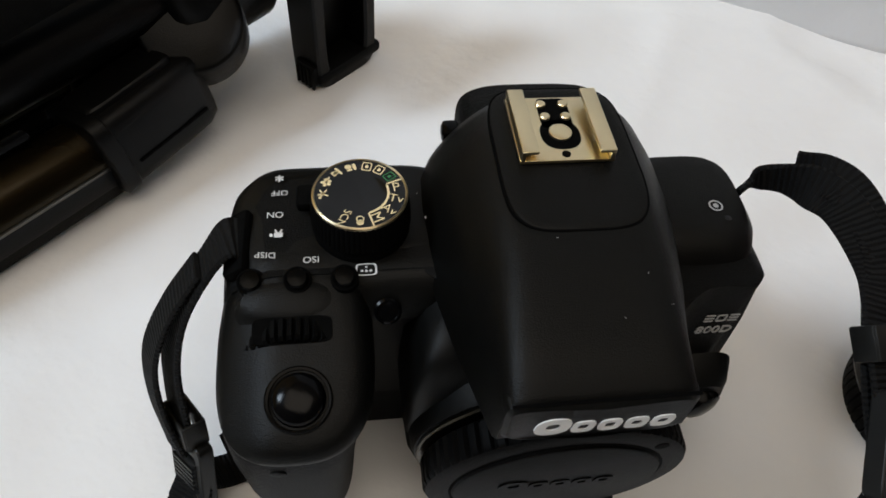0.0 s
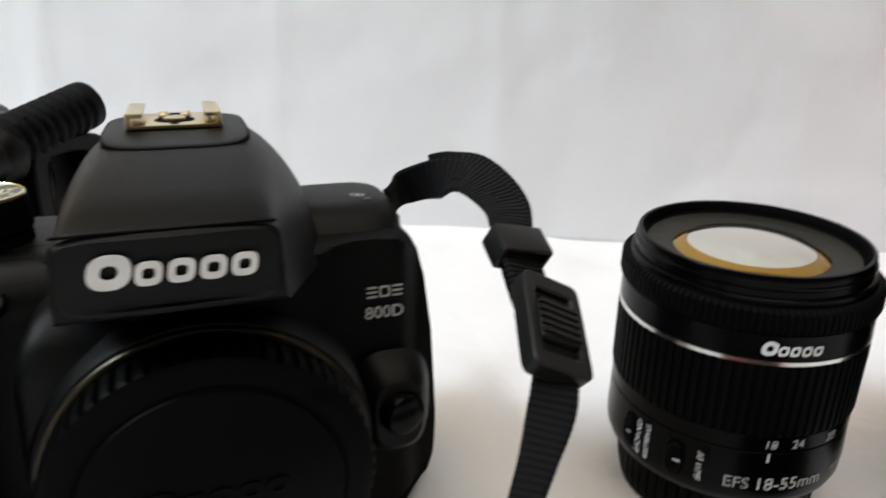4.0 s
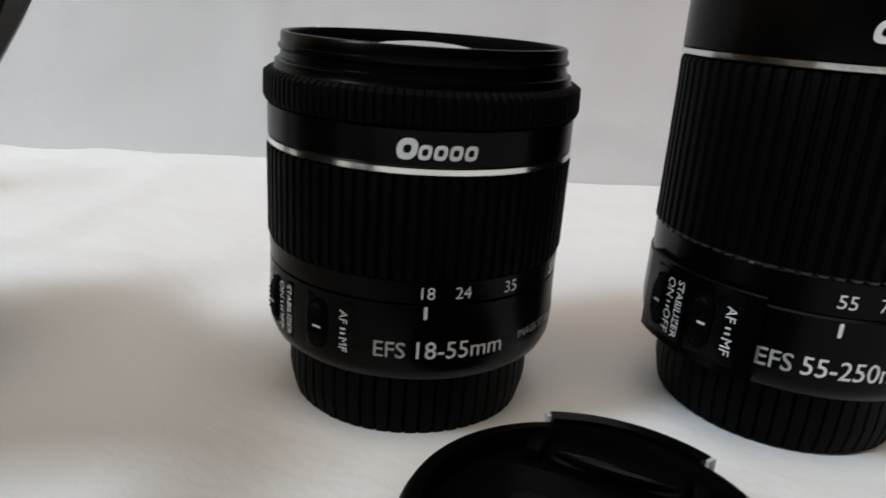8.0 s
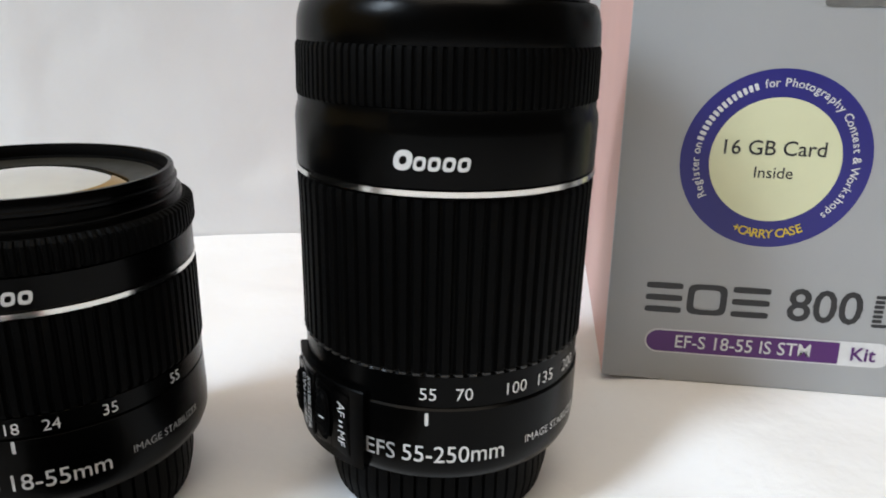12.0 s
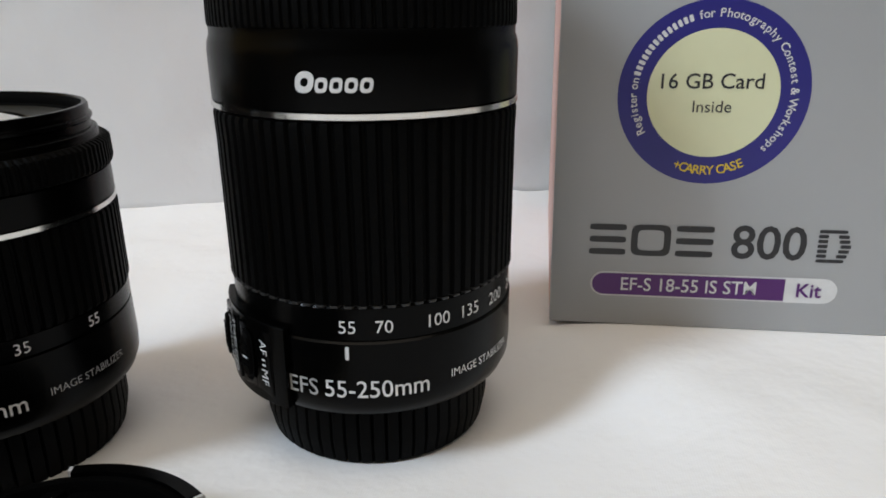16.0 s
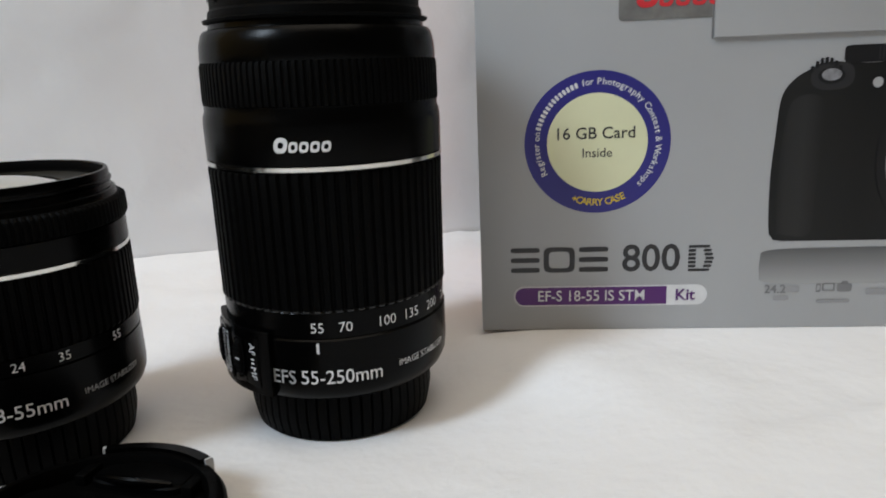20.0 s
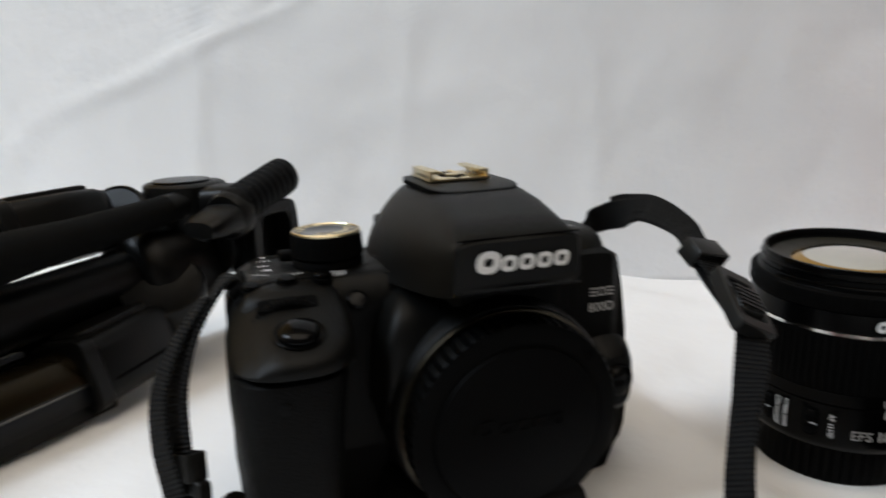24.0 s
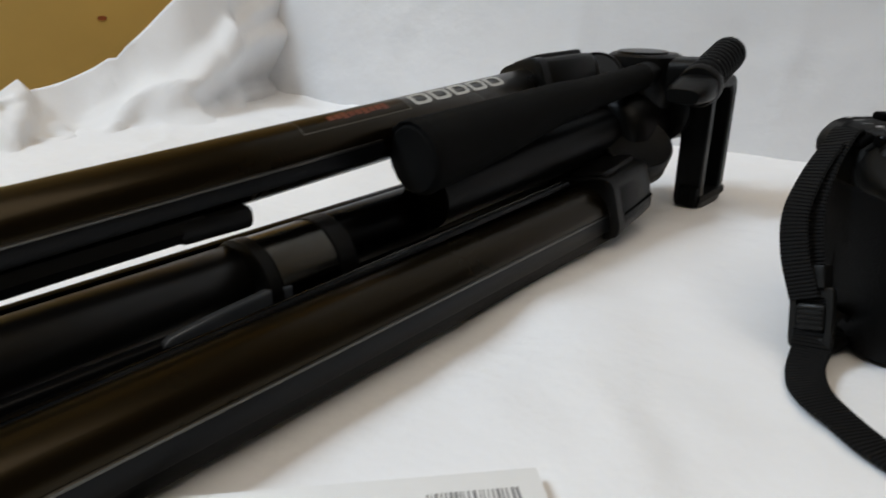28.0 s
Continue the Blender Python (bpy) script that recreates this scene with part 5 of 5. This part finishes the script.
    m = Matrix((x, y, z)).transposed().to_4x4()
    m.translation = at
    return m


def buckle(at, along, wide, s=1.0):
    m = oriented(at, along, wide)
    frame_ = part("buckle", laid(laid(block(0.0146 * s, 0.0225 * s, 0, 0, 10, 0.66, 48), pose(0, 0.0022 * s, 0, 90, 0, 0), 0.0044 * s), m), BUCKLE, STRAP, "black plastic ladder buckle", bevel=0.0004)
    part("crossbar", laid(rbox(0, 0, 0, 0.0098 * s, 0.0058 * s, 0.0098 * s, 0.0014), m), BUCKLE, frame_)
    part("folded_webbing", laid(rbox(0, 0, 0, 0.0096 * s, 0.0020 * s, 0.0150 * s, 0.0006), m), WEB, frame_)
    for k in (-2, -1, 0, 1, 2):
        for side in (-1, 1):
            part("ladder_rib", laid(rbox(0, side * 0.0029 * s, k * 0.0017 * s, 0.0094 * s, 0.0009 * s, 0.0008 * s), m), BUCKLE, frame_)


def keeper(at, along, wide):
    m = oriented(at, along, wide)
    part("keeper", laid(merged(rbox(0, 0.0023, 0, 0.0118, 0.0011, 0.0074, 0.0005), rbox(0, -0.0027, 0, 0.0118, 0.0011, 0.0074, 0.0005), rbox(0.0056, 0, 0, 0.0011, 0.0056, 0.0074, 0.0005), rbox(-0.0056, 0, 0, 0.0011, 0.0056, 0.0074, 0.0005)), m), BUCKLE, STRAP, "black plastic keeper loop")


keeper(body_point(61.2, 20.5, 76.3), body_dir(0, -12, 6.5), body_dir(0.88, 0.15, -0.35))
buckle(body_point(60.0, 38.5, 66.5), body_dir(3.8, -12, 7.2), body_dir(0.75, 0.29, -0.6), 0.95)
left = [(-68, -16, 73.5), (-71.5, -15.5, 75.4), (-76.5, -12.5, 71.0), (-83.2, -8, 61.5), (-87.6, -3.5, 49.5), (-88.6, 2, 37), (-88, 8, 24), (-88, 13, 15), (-90, 17, 10)]
wide_l = [(0.05, 1, 0.1), (0.1, 1, 0.1), (0.15, 1, 0.2), (0.25, 0.95, 0.2), (0.4, 0.9, 0.15), (0.5, 0.85, 0.1), (0.6, 0.8, 0.1), (0.75, 0.65, 0.1), (0.9, 0.45, 0.1)]
part("webbing", ribbon([body_point(*p) for p in left], [body_dir(*w) for w in wide_l], 0.0124, 0.0014), WEB, STRAP, "ribbed black webbing")
left2 = [(x - d, n + 0.5, z + 0.5) for (x, n, z), d in zip(left[2:7], (1.6, 2.8, 4.4, 4.2, 2.4))]
part("webbing", ribbon([body_point(*p) for p in left2], [body_dir(*w) for w in wide_l[2:7]], 0.0100, 0.0013), WEB, STRAP, "ribbed black webbing")
keeper(body_point(-87.4, 4.5, 31), body_dir(0, -4, 12), body_dir(0.55, 0.83, 0.1))
buckle(body_point(-87.6, 10.5, 18.5), body_dir(1, -4.5, 12), body_dir(0.65, 0.75, 0.1), 0.92)
loop_l = [(-90, 17, 10), (-96, 25, 7), (-100, 36, 6), (-99, 49, 5.5), (-96, 64, 5), (-87, 80, 4.8), (-68, 85, 4.8), (-49, 74, 5)]
wide_ll = [(0.9, 0.45, 0.1), (0.8, 0.4, 0.3), (0.9, 0.1, 0.2), (1, 0.05, 0), (1, 0.25, 0), (0.75, 0.7, 0), (0.1, 1, 0), (-0.5, 0.8, 0)]
part("webbing", ribbon([body_point(*p) for p in loop_l], [body_dir(*w) for w in wide_ll], 0.0118, 0.0014), WEB, STRAP, "ribbed black webbing")
curl = [(-87.5, 12, 17), (-84, 9, 8), (-78, 6, 4.6), (-72.5, 4, 7), (-71.5, 3, 13), (-75.5, 3.5, 17), (-80.5, 6, 15.5)]
wide_c = [(0.6, 0.8, 0.1), (0.3, 0.9, 0.2), (0.1, 1, 0.1), (0.1, 1, 0), (0.1, 1, 0), (0.1, 1, 0), (0.2, 1, 0)]
part("webbing", ribbon([body_point(*p) for p in curl], [body_dir(*w) for w in wide_c], 0.0100, 0.0014), WEB, STRAP, "curled end of black webbing")
# padded neck part lying in a curve before the lenses
pad_edge = [(0.018, 0.046, 0.0050), (0.052, 0.070, 0.0052), (0.0895, 0.0965, 0.0060), (0.125, 0.1215, 0.0068), (0.152, 0.1395, 0.0072), (0.170, 0.1350, 0.0072), (0.1835, 0.1165, 0.0062), (0.192, 0.088, 0.0045)]
pad_wide = [(0.55, -0.83, -0.04), (0.56, -0.83, -0.04), (0.57, -0.82, -0.05), (0.50, -0.86, -0.08), (0.18, -0.98, -0.12), (-0.45, -0.89, -0.12), (-0.85, -0.52, -0.08), (-0.96, -0.26, -0.04)]
pad_line = [Vector(e) + Vector(w).normalized() * 0.0182 for e, w in zip(pad_edge, pad_wide)]
part("neck_pad", ribbon(pad_line, pad_wide, 0.036, 0.0026), PAD, STRAP, "wide padded neck strap")
edge = [Vector(p) - Vector(w).normalized() * 0.0182 + Vector((0, 0, 0.0003)) for p, w in zip(pad_line, pad_wide)]
part("piping", tube(edge, [0.0011] * len(edge), 10), RED, STRAP, "red piping along the edge")
edge2 = [Vector(p) + Vector(w).normalized() * 0.0182 for p, w in zip(pad_line, pad_wide)]
part("piping", tube(edge2, [0.0011] * len(edge2), 10), RED, STRAP, "red piping along the edge")
seam = frames_along([Vector(p) - Vector(w).normalized() * 0.0150 + Vector((0, 0, 0.0014)) for p, w in zip(pad_line, pad_wide)])
for k in range(0, len(seam) - 1, 1):
    a, b = seam[k], seam[k + 1]
    part("stitch", rod(a.lerp(b, 0.15), a.lerp(b, 0.75), 0.00028, None, 6), MATT, STRAP)

# ---- the folded tripod lying on the sheet ----
TRI = thing("tripod", Matrix.Identity(4), "folded black tripod with a pan head lying on its side", "tripod")


def bar(a, b, ra, p, cut=0.0):
    """A leg tube of squarish section between two points."""
    a, b = Vector(a), Vector(b)
    d = (b - a).normalized()
    m = oriented(a, d, d.cross(Vector((0, 0, 1))))
    n = (b - a).length
    return laid(loft([[(x, y, z) for x, y in oval(0, 0, ra * k, ra * k, p, 40)] for z, k in ((0, 0.94), (0.001, 1.0), (n * 0.5, 1.0), (n - 0.001, 1.0), (n, 0.94))]), m)


def leg(a, b, r, shiny, at=0.36, railed=True):
    """An upper leg tube with a flat rail along it, and the thinner stages past the lock."""
    a, b = Vector(a), Vector(b)
    lock = a.lerp(b, at)
    tube_ob = part("leg", bar(a, lock, r, 2.0), SMOOTH if shiny else LEGTUBE, TRI, "glossy black leg tube" if shiny else "anodised black leg tube with a brown sheen")
    d = (b - a).normalized()
    side = d.cross(Vector((0, 0, 1))).normalized()

    def rail(p, q, owner):
        m = oriented(p.lerp(q, 0.5), d, side)
        n = (q - p).length
        part("rail", laid(merged(rbox(-r * 0.25, r * 0.95, 0, r * 1.15, r * 0.55, n, 0.0012), rbox(r * 0.62, r * 0.62, 0, r * 0.35, r * 0.7, n, 0.001)), m), CAST, owner)

    if railed:
        rail(a, lock, tube_ob)
    m = oriented(a.lerp(b, 0.5), d, side)
    if railed:
        part("side_rail", laid(rbox(r * 0.86, -r * 0.52, 0, r * 0.32, r * 0.62, (b - a).length * 0.98, 0.0012), m), SMOOTH, tube_ob)
    m = oriented(lock, d, side)
    q = r
    if shiny:
        m, q = Matrix.Translation((0.0035, 0, -0.0030)) @ m, r * 1.22
    if shiny:
        shape = lathe([(q * 1.0, -0.021), (q * 1.12, -0.020), (q * 1.12, -0.0125), (q * 1.05, -0.0120), (q * 1.05, 0.0120), (q * 1.12, 0.0125), (q * 1.12, 0.0170), (q * 1.0, 0.0180)], 40)
    else:
        shape = merged(rbox(0, 0, 0, q * 2.12, q * 2.16, 0.024, 0.003), lathe([(q * 1.08, -0.018), (q * 1.11, -0.016), (q * 1.11, 0.015), (q * 1.05, 0.018)], 32))
    lock_ob = part("leg_lock", laid(shape, m), CAST, TRI, "black clamp collar")
    if shiny:
        lever = loft([[(-0.1712 + x, y, 0.0262 + 0.06 * (y + 0.06) + z) for x, z in oval(0, 0, 0.0016, h, 5, 20)] for y, h in ((-0.114, 0.0026), (-0.112, 0.0040), (-0.096, 0.0052), (-0.078, 0.0056), (-0.070, 0.0040))])
        part("lock_lever", lever, LEVER, lock_ob, "slate flip lever")
        part("lower_rail", loft([[(-0.1735 + x + 0.02 * (-0.11 - y), y, 0.0205 + z) for x, z in oval(0, 0, 0.0024, 0.0052, 5, 20)] for y in (-0.098, -0.200, -0.300, -0.372)]), SLATE, lock_ob, "slate-black flat rail")
        part("gloss_collar", laid(lathe([(q * 1.02, -0.0122), (q * 1.09, -0.0118), (q * 1.09, 0.0118), (q * 1.02, 0.0122)], 48), m), COLLAR, lock_ob, "shiny dark collar on the clamp")
    else:
        part("lock_lever", laid(rbox(-q * 1.05, q * 0.62, 0.034, 0.003, q * 1.0, 0.044, 0.001), m), CAST, lock_ob, "flip lever")
    low = part("lower_leg", bar(lock, b, r * 0.92, 2.0 if shiny else 3.2), LOWTUBE if shiny else LEGTUBE, TRI)
    if not shiny:
        rail(lock, b, low)
    part("foot", rod(b, b + d * 0.018, r * 0.95, r * 0.7, 20), RUBBER, TRI, "rubber foot")
    return tube_ob


LEG_A = leg((-0.2010, 0.1000, 0.0697), (-0.1880, -0.380, 0.0507), 0.0115, 0, 0.72, False)
leg((-0.1960, 0.1300, 0.0300), (-0.1800, -0.380, 0.0280), 0.0122, 1, 0.375)
LEG_C = leg((-0.1580, 0.1050, 0.0190), (-0.1450, -0.380, 0.0170), 0.0122, 0, 0.74)


def flat_rail(owner, a, b, start, end, r, top, low):
    """A flat rail along the open side of a leg, with a bright strip for its highlight."""
    a, b = Vector(a), Vector(b)
    d = (b - a).normalized()
    p, q = a.lerp(b, start), a.lerp(b, end)
    up = (Vector((0, 0, 1)) - d * d.z).normalized()
    front = up.cross(d)
    front = front if front.x > 0 else -front
    m = Matrix((front, up, front.cross(up))).transposed().to_4x4()
    m.translation = p.lerp(q, 0.5)
    n = (q - p).length
    rail = part("flat_rail", laid(rbox(r * 0.93, r * (top + low) / 2, 0, r * 0.26, r * (top - low), n, 0.0007), m), SLATE, owner, "slate-black flat rail")
    # Lighter metal strip puts a streak of reflected light on the rail's edge.
    part("bright_edge", laid(rbox(r * 0.98, r * top, 0, r * 0.17, r * 0.10, n * 0.998, 0.0004), m), RIDGE, rail, "bright strip put in as the rail's highlight")


flat_rail(LEG_A, (-0.2010, 0.1000, 0.0697), (-0.1880, -0.380, 0.0507), 0.235, 0.69, 0.0115, 0.02, -0.48)
flat_rail(LEG_C, (-0.1580, 0.1050, 0.0190), (-0.1450, -0.380, 0.0170), -0.02, 0.70, 0.0122, 0.06, -0.62)
# folded spreader arm between the legs
part("brace", tube([(-0.1870, -0.090, 0.0518), (-0.1870, -0.148, 0.0498), (-0.1870, -0.24, 0.0452), (-0.1865, -0.33, 0.0410)], [0.0047, 0.0047, 0.0047, 0.0046], 8), CAST, TRI, "folded black spreader arm")
part("brace_joint", rbox(-0.1870, -0.0860, 0.0510, 0.010, 0.026, 0.0078, 0.0025), CAST, TRI)
strut_d = (Vector((-0.1580, -0.300, 0.0215)) - Vector((-0.1612, 0.078, 0.0345))).normalized()
strut_m = oriented(Vector((-0.1612, 0.078, 0.0345)) + strut_d * 0.17, strut_d, Vector((1, 0, 0.35)))
strut = part("strut", laid(rbox(0, 0, 0, 0.0052, 0.0022, 0.34, 0.0006), strut_m), SLATE, TRI, "flat spreader strut with a bright edge")
part("strut_edge", laid(rbox(-0.0020, 0.0012, 0, 0.0014, 0.0008, 0.338, 0.0003), strut_m), COLLAR, strut, "bright metal edge")
# hinge castings at the top of each leg
def casting(a, b, w, h, twist):
    """A boxy hinge casting with a thin band at its mouth and a raised plate on top."""
    a, b = Vector(a), Vector(b)
    d = (b - a).normalized()
    m = oriented(a.lerp(b, 0.5), d, Vector(twist))
    up = 1 if m.to_3x3().col[1].z > 0 else -1
    n = (b - a).length
    rings = []
    for t, k in ((-0.5, 0.96), (-0.48, 1.0), (0.1, 1.0), (0.36, 0.97), (0.47, 0.86), (0.5, 0.74)):
        rings.append([(x, y, t * n) for x, y in oval(0, 0, w / 2 * k, h / 2 * k, 6, 40)])
    ob = part("leg_casting", laid(loft(rings), m), CAST, TRI, "black moulded hinge casting")
    part("casting_lip", laid(loft([[(x, y, -0.5 * n + z) for x, y in oval(0, 0, w / 2 * k, h / 2 * k, 5, 40)] for z, k in ((-0.0030, 1.0), (-0.0024, 1.06), (0.0026, 1.06), (0.0034, 1.01))]), m), CAST, ob)
    part("casting_plate", laid(loft([[(x, up * (h / 2 + zz), z) for x, z in oval(0, -0.06 * n, w * 0.30 * k, n * 0.40 * k, 8, 32)] for zz, k in ((-0.002, 1.06), (0.0014, 1.03), (0.0020, 0.97))]), m), CAST, ob, "raised plate on the casting")
    for side in (-1, 1):
        part("casting_groove", laid(rbox(side * w * 0.5, -up * h * 0.18, 0.0, 0.0008, 0.0010, n * 0.72), m), MATT, ob)
    return ob


casting((-0.2006, 0.1000, 0.0696), (-0.1960, 0.1460, 0.0708), 0.0280, 0.0290, (1, 0, 0.35))
casting((-0.1568, 0.0940, 0.0202), (-0.1600, 0.1370, 0.0240), 0.0295, 0.0285, (1, 0, 0.2))
casting((-0.1960, 0.1080, 0.0300), (-0.1930, 0.1560, 0.0330), 0.030, 0.030, (1, 0, 0))
for at, r, tilt in (((-0.1925, 0.1520, 0.0700), 0.0158, (62, 0, 20)), ((-0.1622, 0.1450, 0.0400), 0.0190, (33, 0, 50))):
    part("hinge_disc", laid(lathe([(r * 0.94, -0.010), (r, -0.008), (r, 0.0040), (r * 0.97, 0.0052), (r * 0.93, 0.0056), (r * 0.88, 0.0050), (0.0002, 0.0050)], 64), pose(*at, *tilt)), CAST, TRI, "round hinge plate")
# hub, column and pan head
part("hub", laid(lathe([(0.016, -0.022), (0.022, -0.020), (0.0235, 0.014), (0.020, 0.020), (0.0165, 0.022)], 48), pose(-0.1800, 0.1620, 0.0440, 90, 0, 0)), CAST, TRI, "black hub")
part("column", rod((-0.1800, 0.150, 0.0470), (-0.1800, 0.004, 0.0400), 0.0125, None, 24), CAST, TRI, "centre column")
part("pan_base", laid(lathe([(0.0155, -0.010), (0.0185, -0.008), (0.0185, 0.008), (0.0155, 0.010)], 48), pose(-0.1660, 0.1900, 0.0560, 90, 0, -10)), CAST, TRI, "round pan lock")
head = part("pan_head", loft([[(-0.1790 + x, 0.1800 + y, z) for x, y in oval(0, 0, 0.0195 * k, 0.0175 * k, 2.6, 40)] for z, k in ((0.052, 0.75), (0.058, 0.95), (0.066, 1.0), (0.080, 1.0), (0.0838, 0.97), (0.0850, 0.88))]), CAST, TRI, "black pan head")
part("level_cap", laid(lathe([(0.0138, 0), (0.0140, 0.0006), (0.0132, 0.0012), (0.0002, 0.0016)], 48), pose(-0.1800, 0.1790, 0.0849)), SMOOTH, head, "round level cap")
part("head_arm", loft([[(x, y, z) for y, z in oval(0.1820 + dy, zc, hy, hz, 3.5, 32)] for x, dy, zc, hy, hz in ((-0.172, 0, 0.0735, 0.0130, 0.0105), (-0.158, 0.001, 0.0745, 0.0120, 0.0095), (-0.146, 0.003, 0.0755, 0.0115, 0.0090), (-0.138, 0.004, 0.0760, 0.0100, 0.0080))]), CAST, head, "arm of the pan head")
knob = part("tilt_knob", laid(lathe([(0.0075, -0.024), (0.0092, -0.022)] + [(0.0097 - (0.0014 if k % 3 == 2 else 0), -0.020 + k * 0.0015) for k in range(26)] + [(0.0094, 0.0205), (0.0060, 0.0225), (0.0002, 0.023)], 48), pose(-0.1445, 0.1950, 0.0795, -76, 0, 5)), RUBBER, TRI, "ribbed black clamp knob")
part("knob_lever", loft([[(x, y, z) for x, z in oval(cx, cz, hx, hz, 3, 28)] for y, cx, cz, hx, hz in ((0.152, -0.1430, 0.0680, 0.0085, 0.0036), (0.156, -0.1430, 0.0686, 0.0105, 0.0050), (0.163, -0.1430, 0.0698, 0.0110, 0.0062), (0.171, -0.1430, 0.0710, 0.0105, 0.0078))]), CAST, knob, "thumb lever")
part("knob_socket", laid(lathe([(0.0100, -0.004), (0.0112, -0.002), (0.0112, 0.004), (0.0100, 0.005)], 40), pose(-0.1430, 0.1720, 0.0715, -84, 0, 7)), CAST, knob)
# phone clamp hanging upright from the head
def clamp_ring(k0, k1):
    return [[(x, 0.1990 + y, 0.0375 + z) for y, z in oval(0, 0, 0.0170 * k, 0.0365 + 0.0170 * (k - 1), 7, 48)] for x, k in k0 + k1]


shell_ = loft(clamp_ring([(-0.1540, 0.94), (-0.1535, 1.0), (-0.1395, 1.0), (-0.1388, 0.95)], [(-0.1388, 0.70), (-0.1398, 0.64), (-0.1510, 0.62)]), ends=False)
clamp = part("clamp_frame", merged(shell_, rbox(-0.1520, 0.1990, 0.0375, 0.0030, 0.0250, 0.0640, 0.0008)), CAST, TRI, "upright black phone clamp, open on one side")
part("clamp_jaw", merged(rbox(-0.1460, 0.2000, 0.0075, 0.0160, 0.036, 0.0050, 0.0014), rbox(-0.1450, 0.1815, 0.0100, 0.0110, 0.0030, 0.0090, 0.0010)), RUBBER, clamp, "rubber lower jaw")
part("clamp_foot", merged(*[rbox(-0.1450 + k * 0.0022, 0.1800, 0.0085, 0.0013, 0.0012, 0.0095, 0.0003) for k in (-2, -1, 0, 1, 2)]), RUBBER, clamp)
# pan handle with its foam grip
part("handle_rod", rod((-0.1690, 0.1720, 0.0763), (-0.1710, 0.090, 0.0700), 0.0066, 0.0058), CAST, TRI, "pan handle rod")
grip = part("handle_grip", tube([(-0.1691, 0.1585, 0.0750), (-0.1697, 0.138, 0.0733), (-0.1706, 0.112, 0.0712), (-0.1718, 0.080, 0.0690), (-0.1735, 0.042, 0.0642), (-0.1750, 0.010, 0.0608), (-0.1757, -0.0055, 0.0594)], [0.0068, 0.0072, 0.0080, 0.0098, 0.0124, 0.0142, 0.0147], 16), FOAM, TRI, "long faceted foam grip")
part("grip_end", tube([(-0.1755, -0.003, 0.0598), (-0.1758, -0.0070, 0.0592), (-0.1759, -0.0082, 0.0591)], [0.0150, 0.0146, 0.0120], 16), FOAM, grip)
# maker's mark and badge on the top leg
d = (Vector((-0.1880, -0.380, 0.0507)) - Vector((-0.2010, 0.1000, 0.0697))).normalized()
face_n = Vector((0.36, 0.0, 0.93))
face_n = (face_n - d * face_n.dot(d)).normalized()
for k in range(5):
    at = Vector((-0.2010, 0.1000, 0.0697)) + d * (0.034 + k * 0.0125) + face_n * 0.01155
    m = Matrix((-d, face_n.cross(-d), face_n)).transposed().to_4x4()
    m.translation = at
    b = block(0.0108, 0.0074, 0, 0, 4.5, 0.62)
    bmesh.ops.subdivide_edges(b, edges=b.edges[:], cuts=1)
    for v in b.verts:
        v.co.z = math.sqrt(max(0, 0.01162**2 - v.co.y**2)) - 0.01155
    part("leg_mark", laid(b, m), LOGOGREY, LEG_A, "silver-grey outlined shape")

def leg_patch(c, w, h, mat, lift, label=""):
    """A thin print bent round the top leg, c metres down its length."""
    b = bmesh.new()
    n = 12
    vs = [[b.verts.new((x, y, math.sqrt(0.01163**2 - y * y) - 0.01155 + lift)) for y in [(-0.5 + j / n) * h for j in range(n + 1)]] for x in (-w / 2, w / 2)]
    for j in range(n):
        b.faces.new((vs[0][j], vs[0][j + 1], vs[1][j + 1], vs[1][j]))
    m = Matrix((-d, face_n.cross(-d), face_n)).transposed().to_4x4()
    m.translation = Vector((-0.2010, 0.1000, 0.0697)) + d * c + face_n * 0.01155
    part("leg_badge", laid(b, m), mat, LEG_A, label)


leg_patch(0.1200, 0.0540, 0.0092, LINE, 0.0, "thin grey frame of the badge")
leg_patch(0.1200, 0.0532, 0.0084, LEGTUBE, 0.0001)
for k in range(9):
    leg_patch(0.1045 + k * 0.0034, 0.0027, 0.0030 if k % 3 else 0.0040, BADGE, 0.0002, "red printed bar")

# ---- white card with a printed code of bars ----
card_m = pose(-0.0757, -0.0660, 0.0042, 0, 0, 49.5)
CARD = thing("paper_card", card_m, "white folded paper card with grey printed bars", "paper")
part("sheet_of_card", rbox(-0.060, -0.045, 0.0016, 0.120, 0.090, 0.0010, 0.0002), PAPER, CARD)
part("card_fold", rbox(-0.060, -0.046, 0.0004, 0.120, 0.090, 0.0008, 0.0002), PAPER, CARD)
x = -0.0290
while x < -0.0065:
    w = random.choice((0.0003, 0.0005, 0.0008))
    part("code_bar", rbox(x + w / 2, -0.0122, 0.00214, w, 0.0110, 0.0001), INKGREY, CARD)
    x += w + random.choice((0.0004, 0.0006, 0.0008))
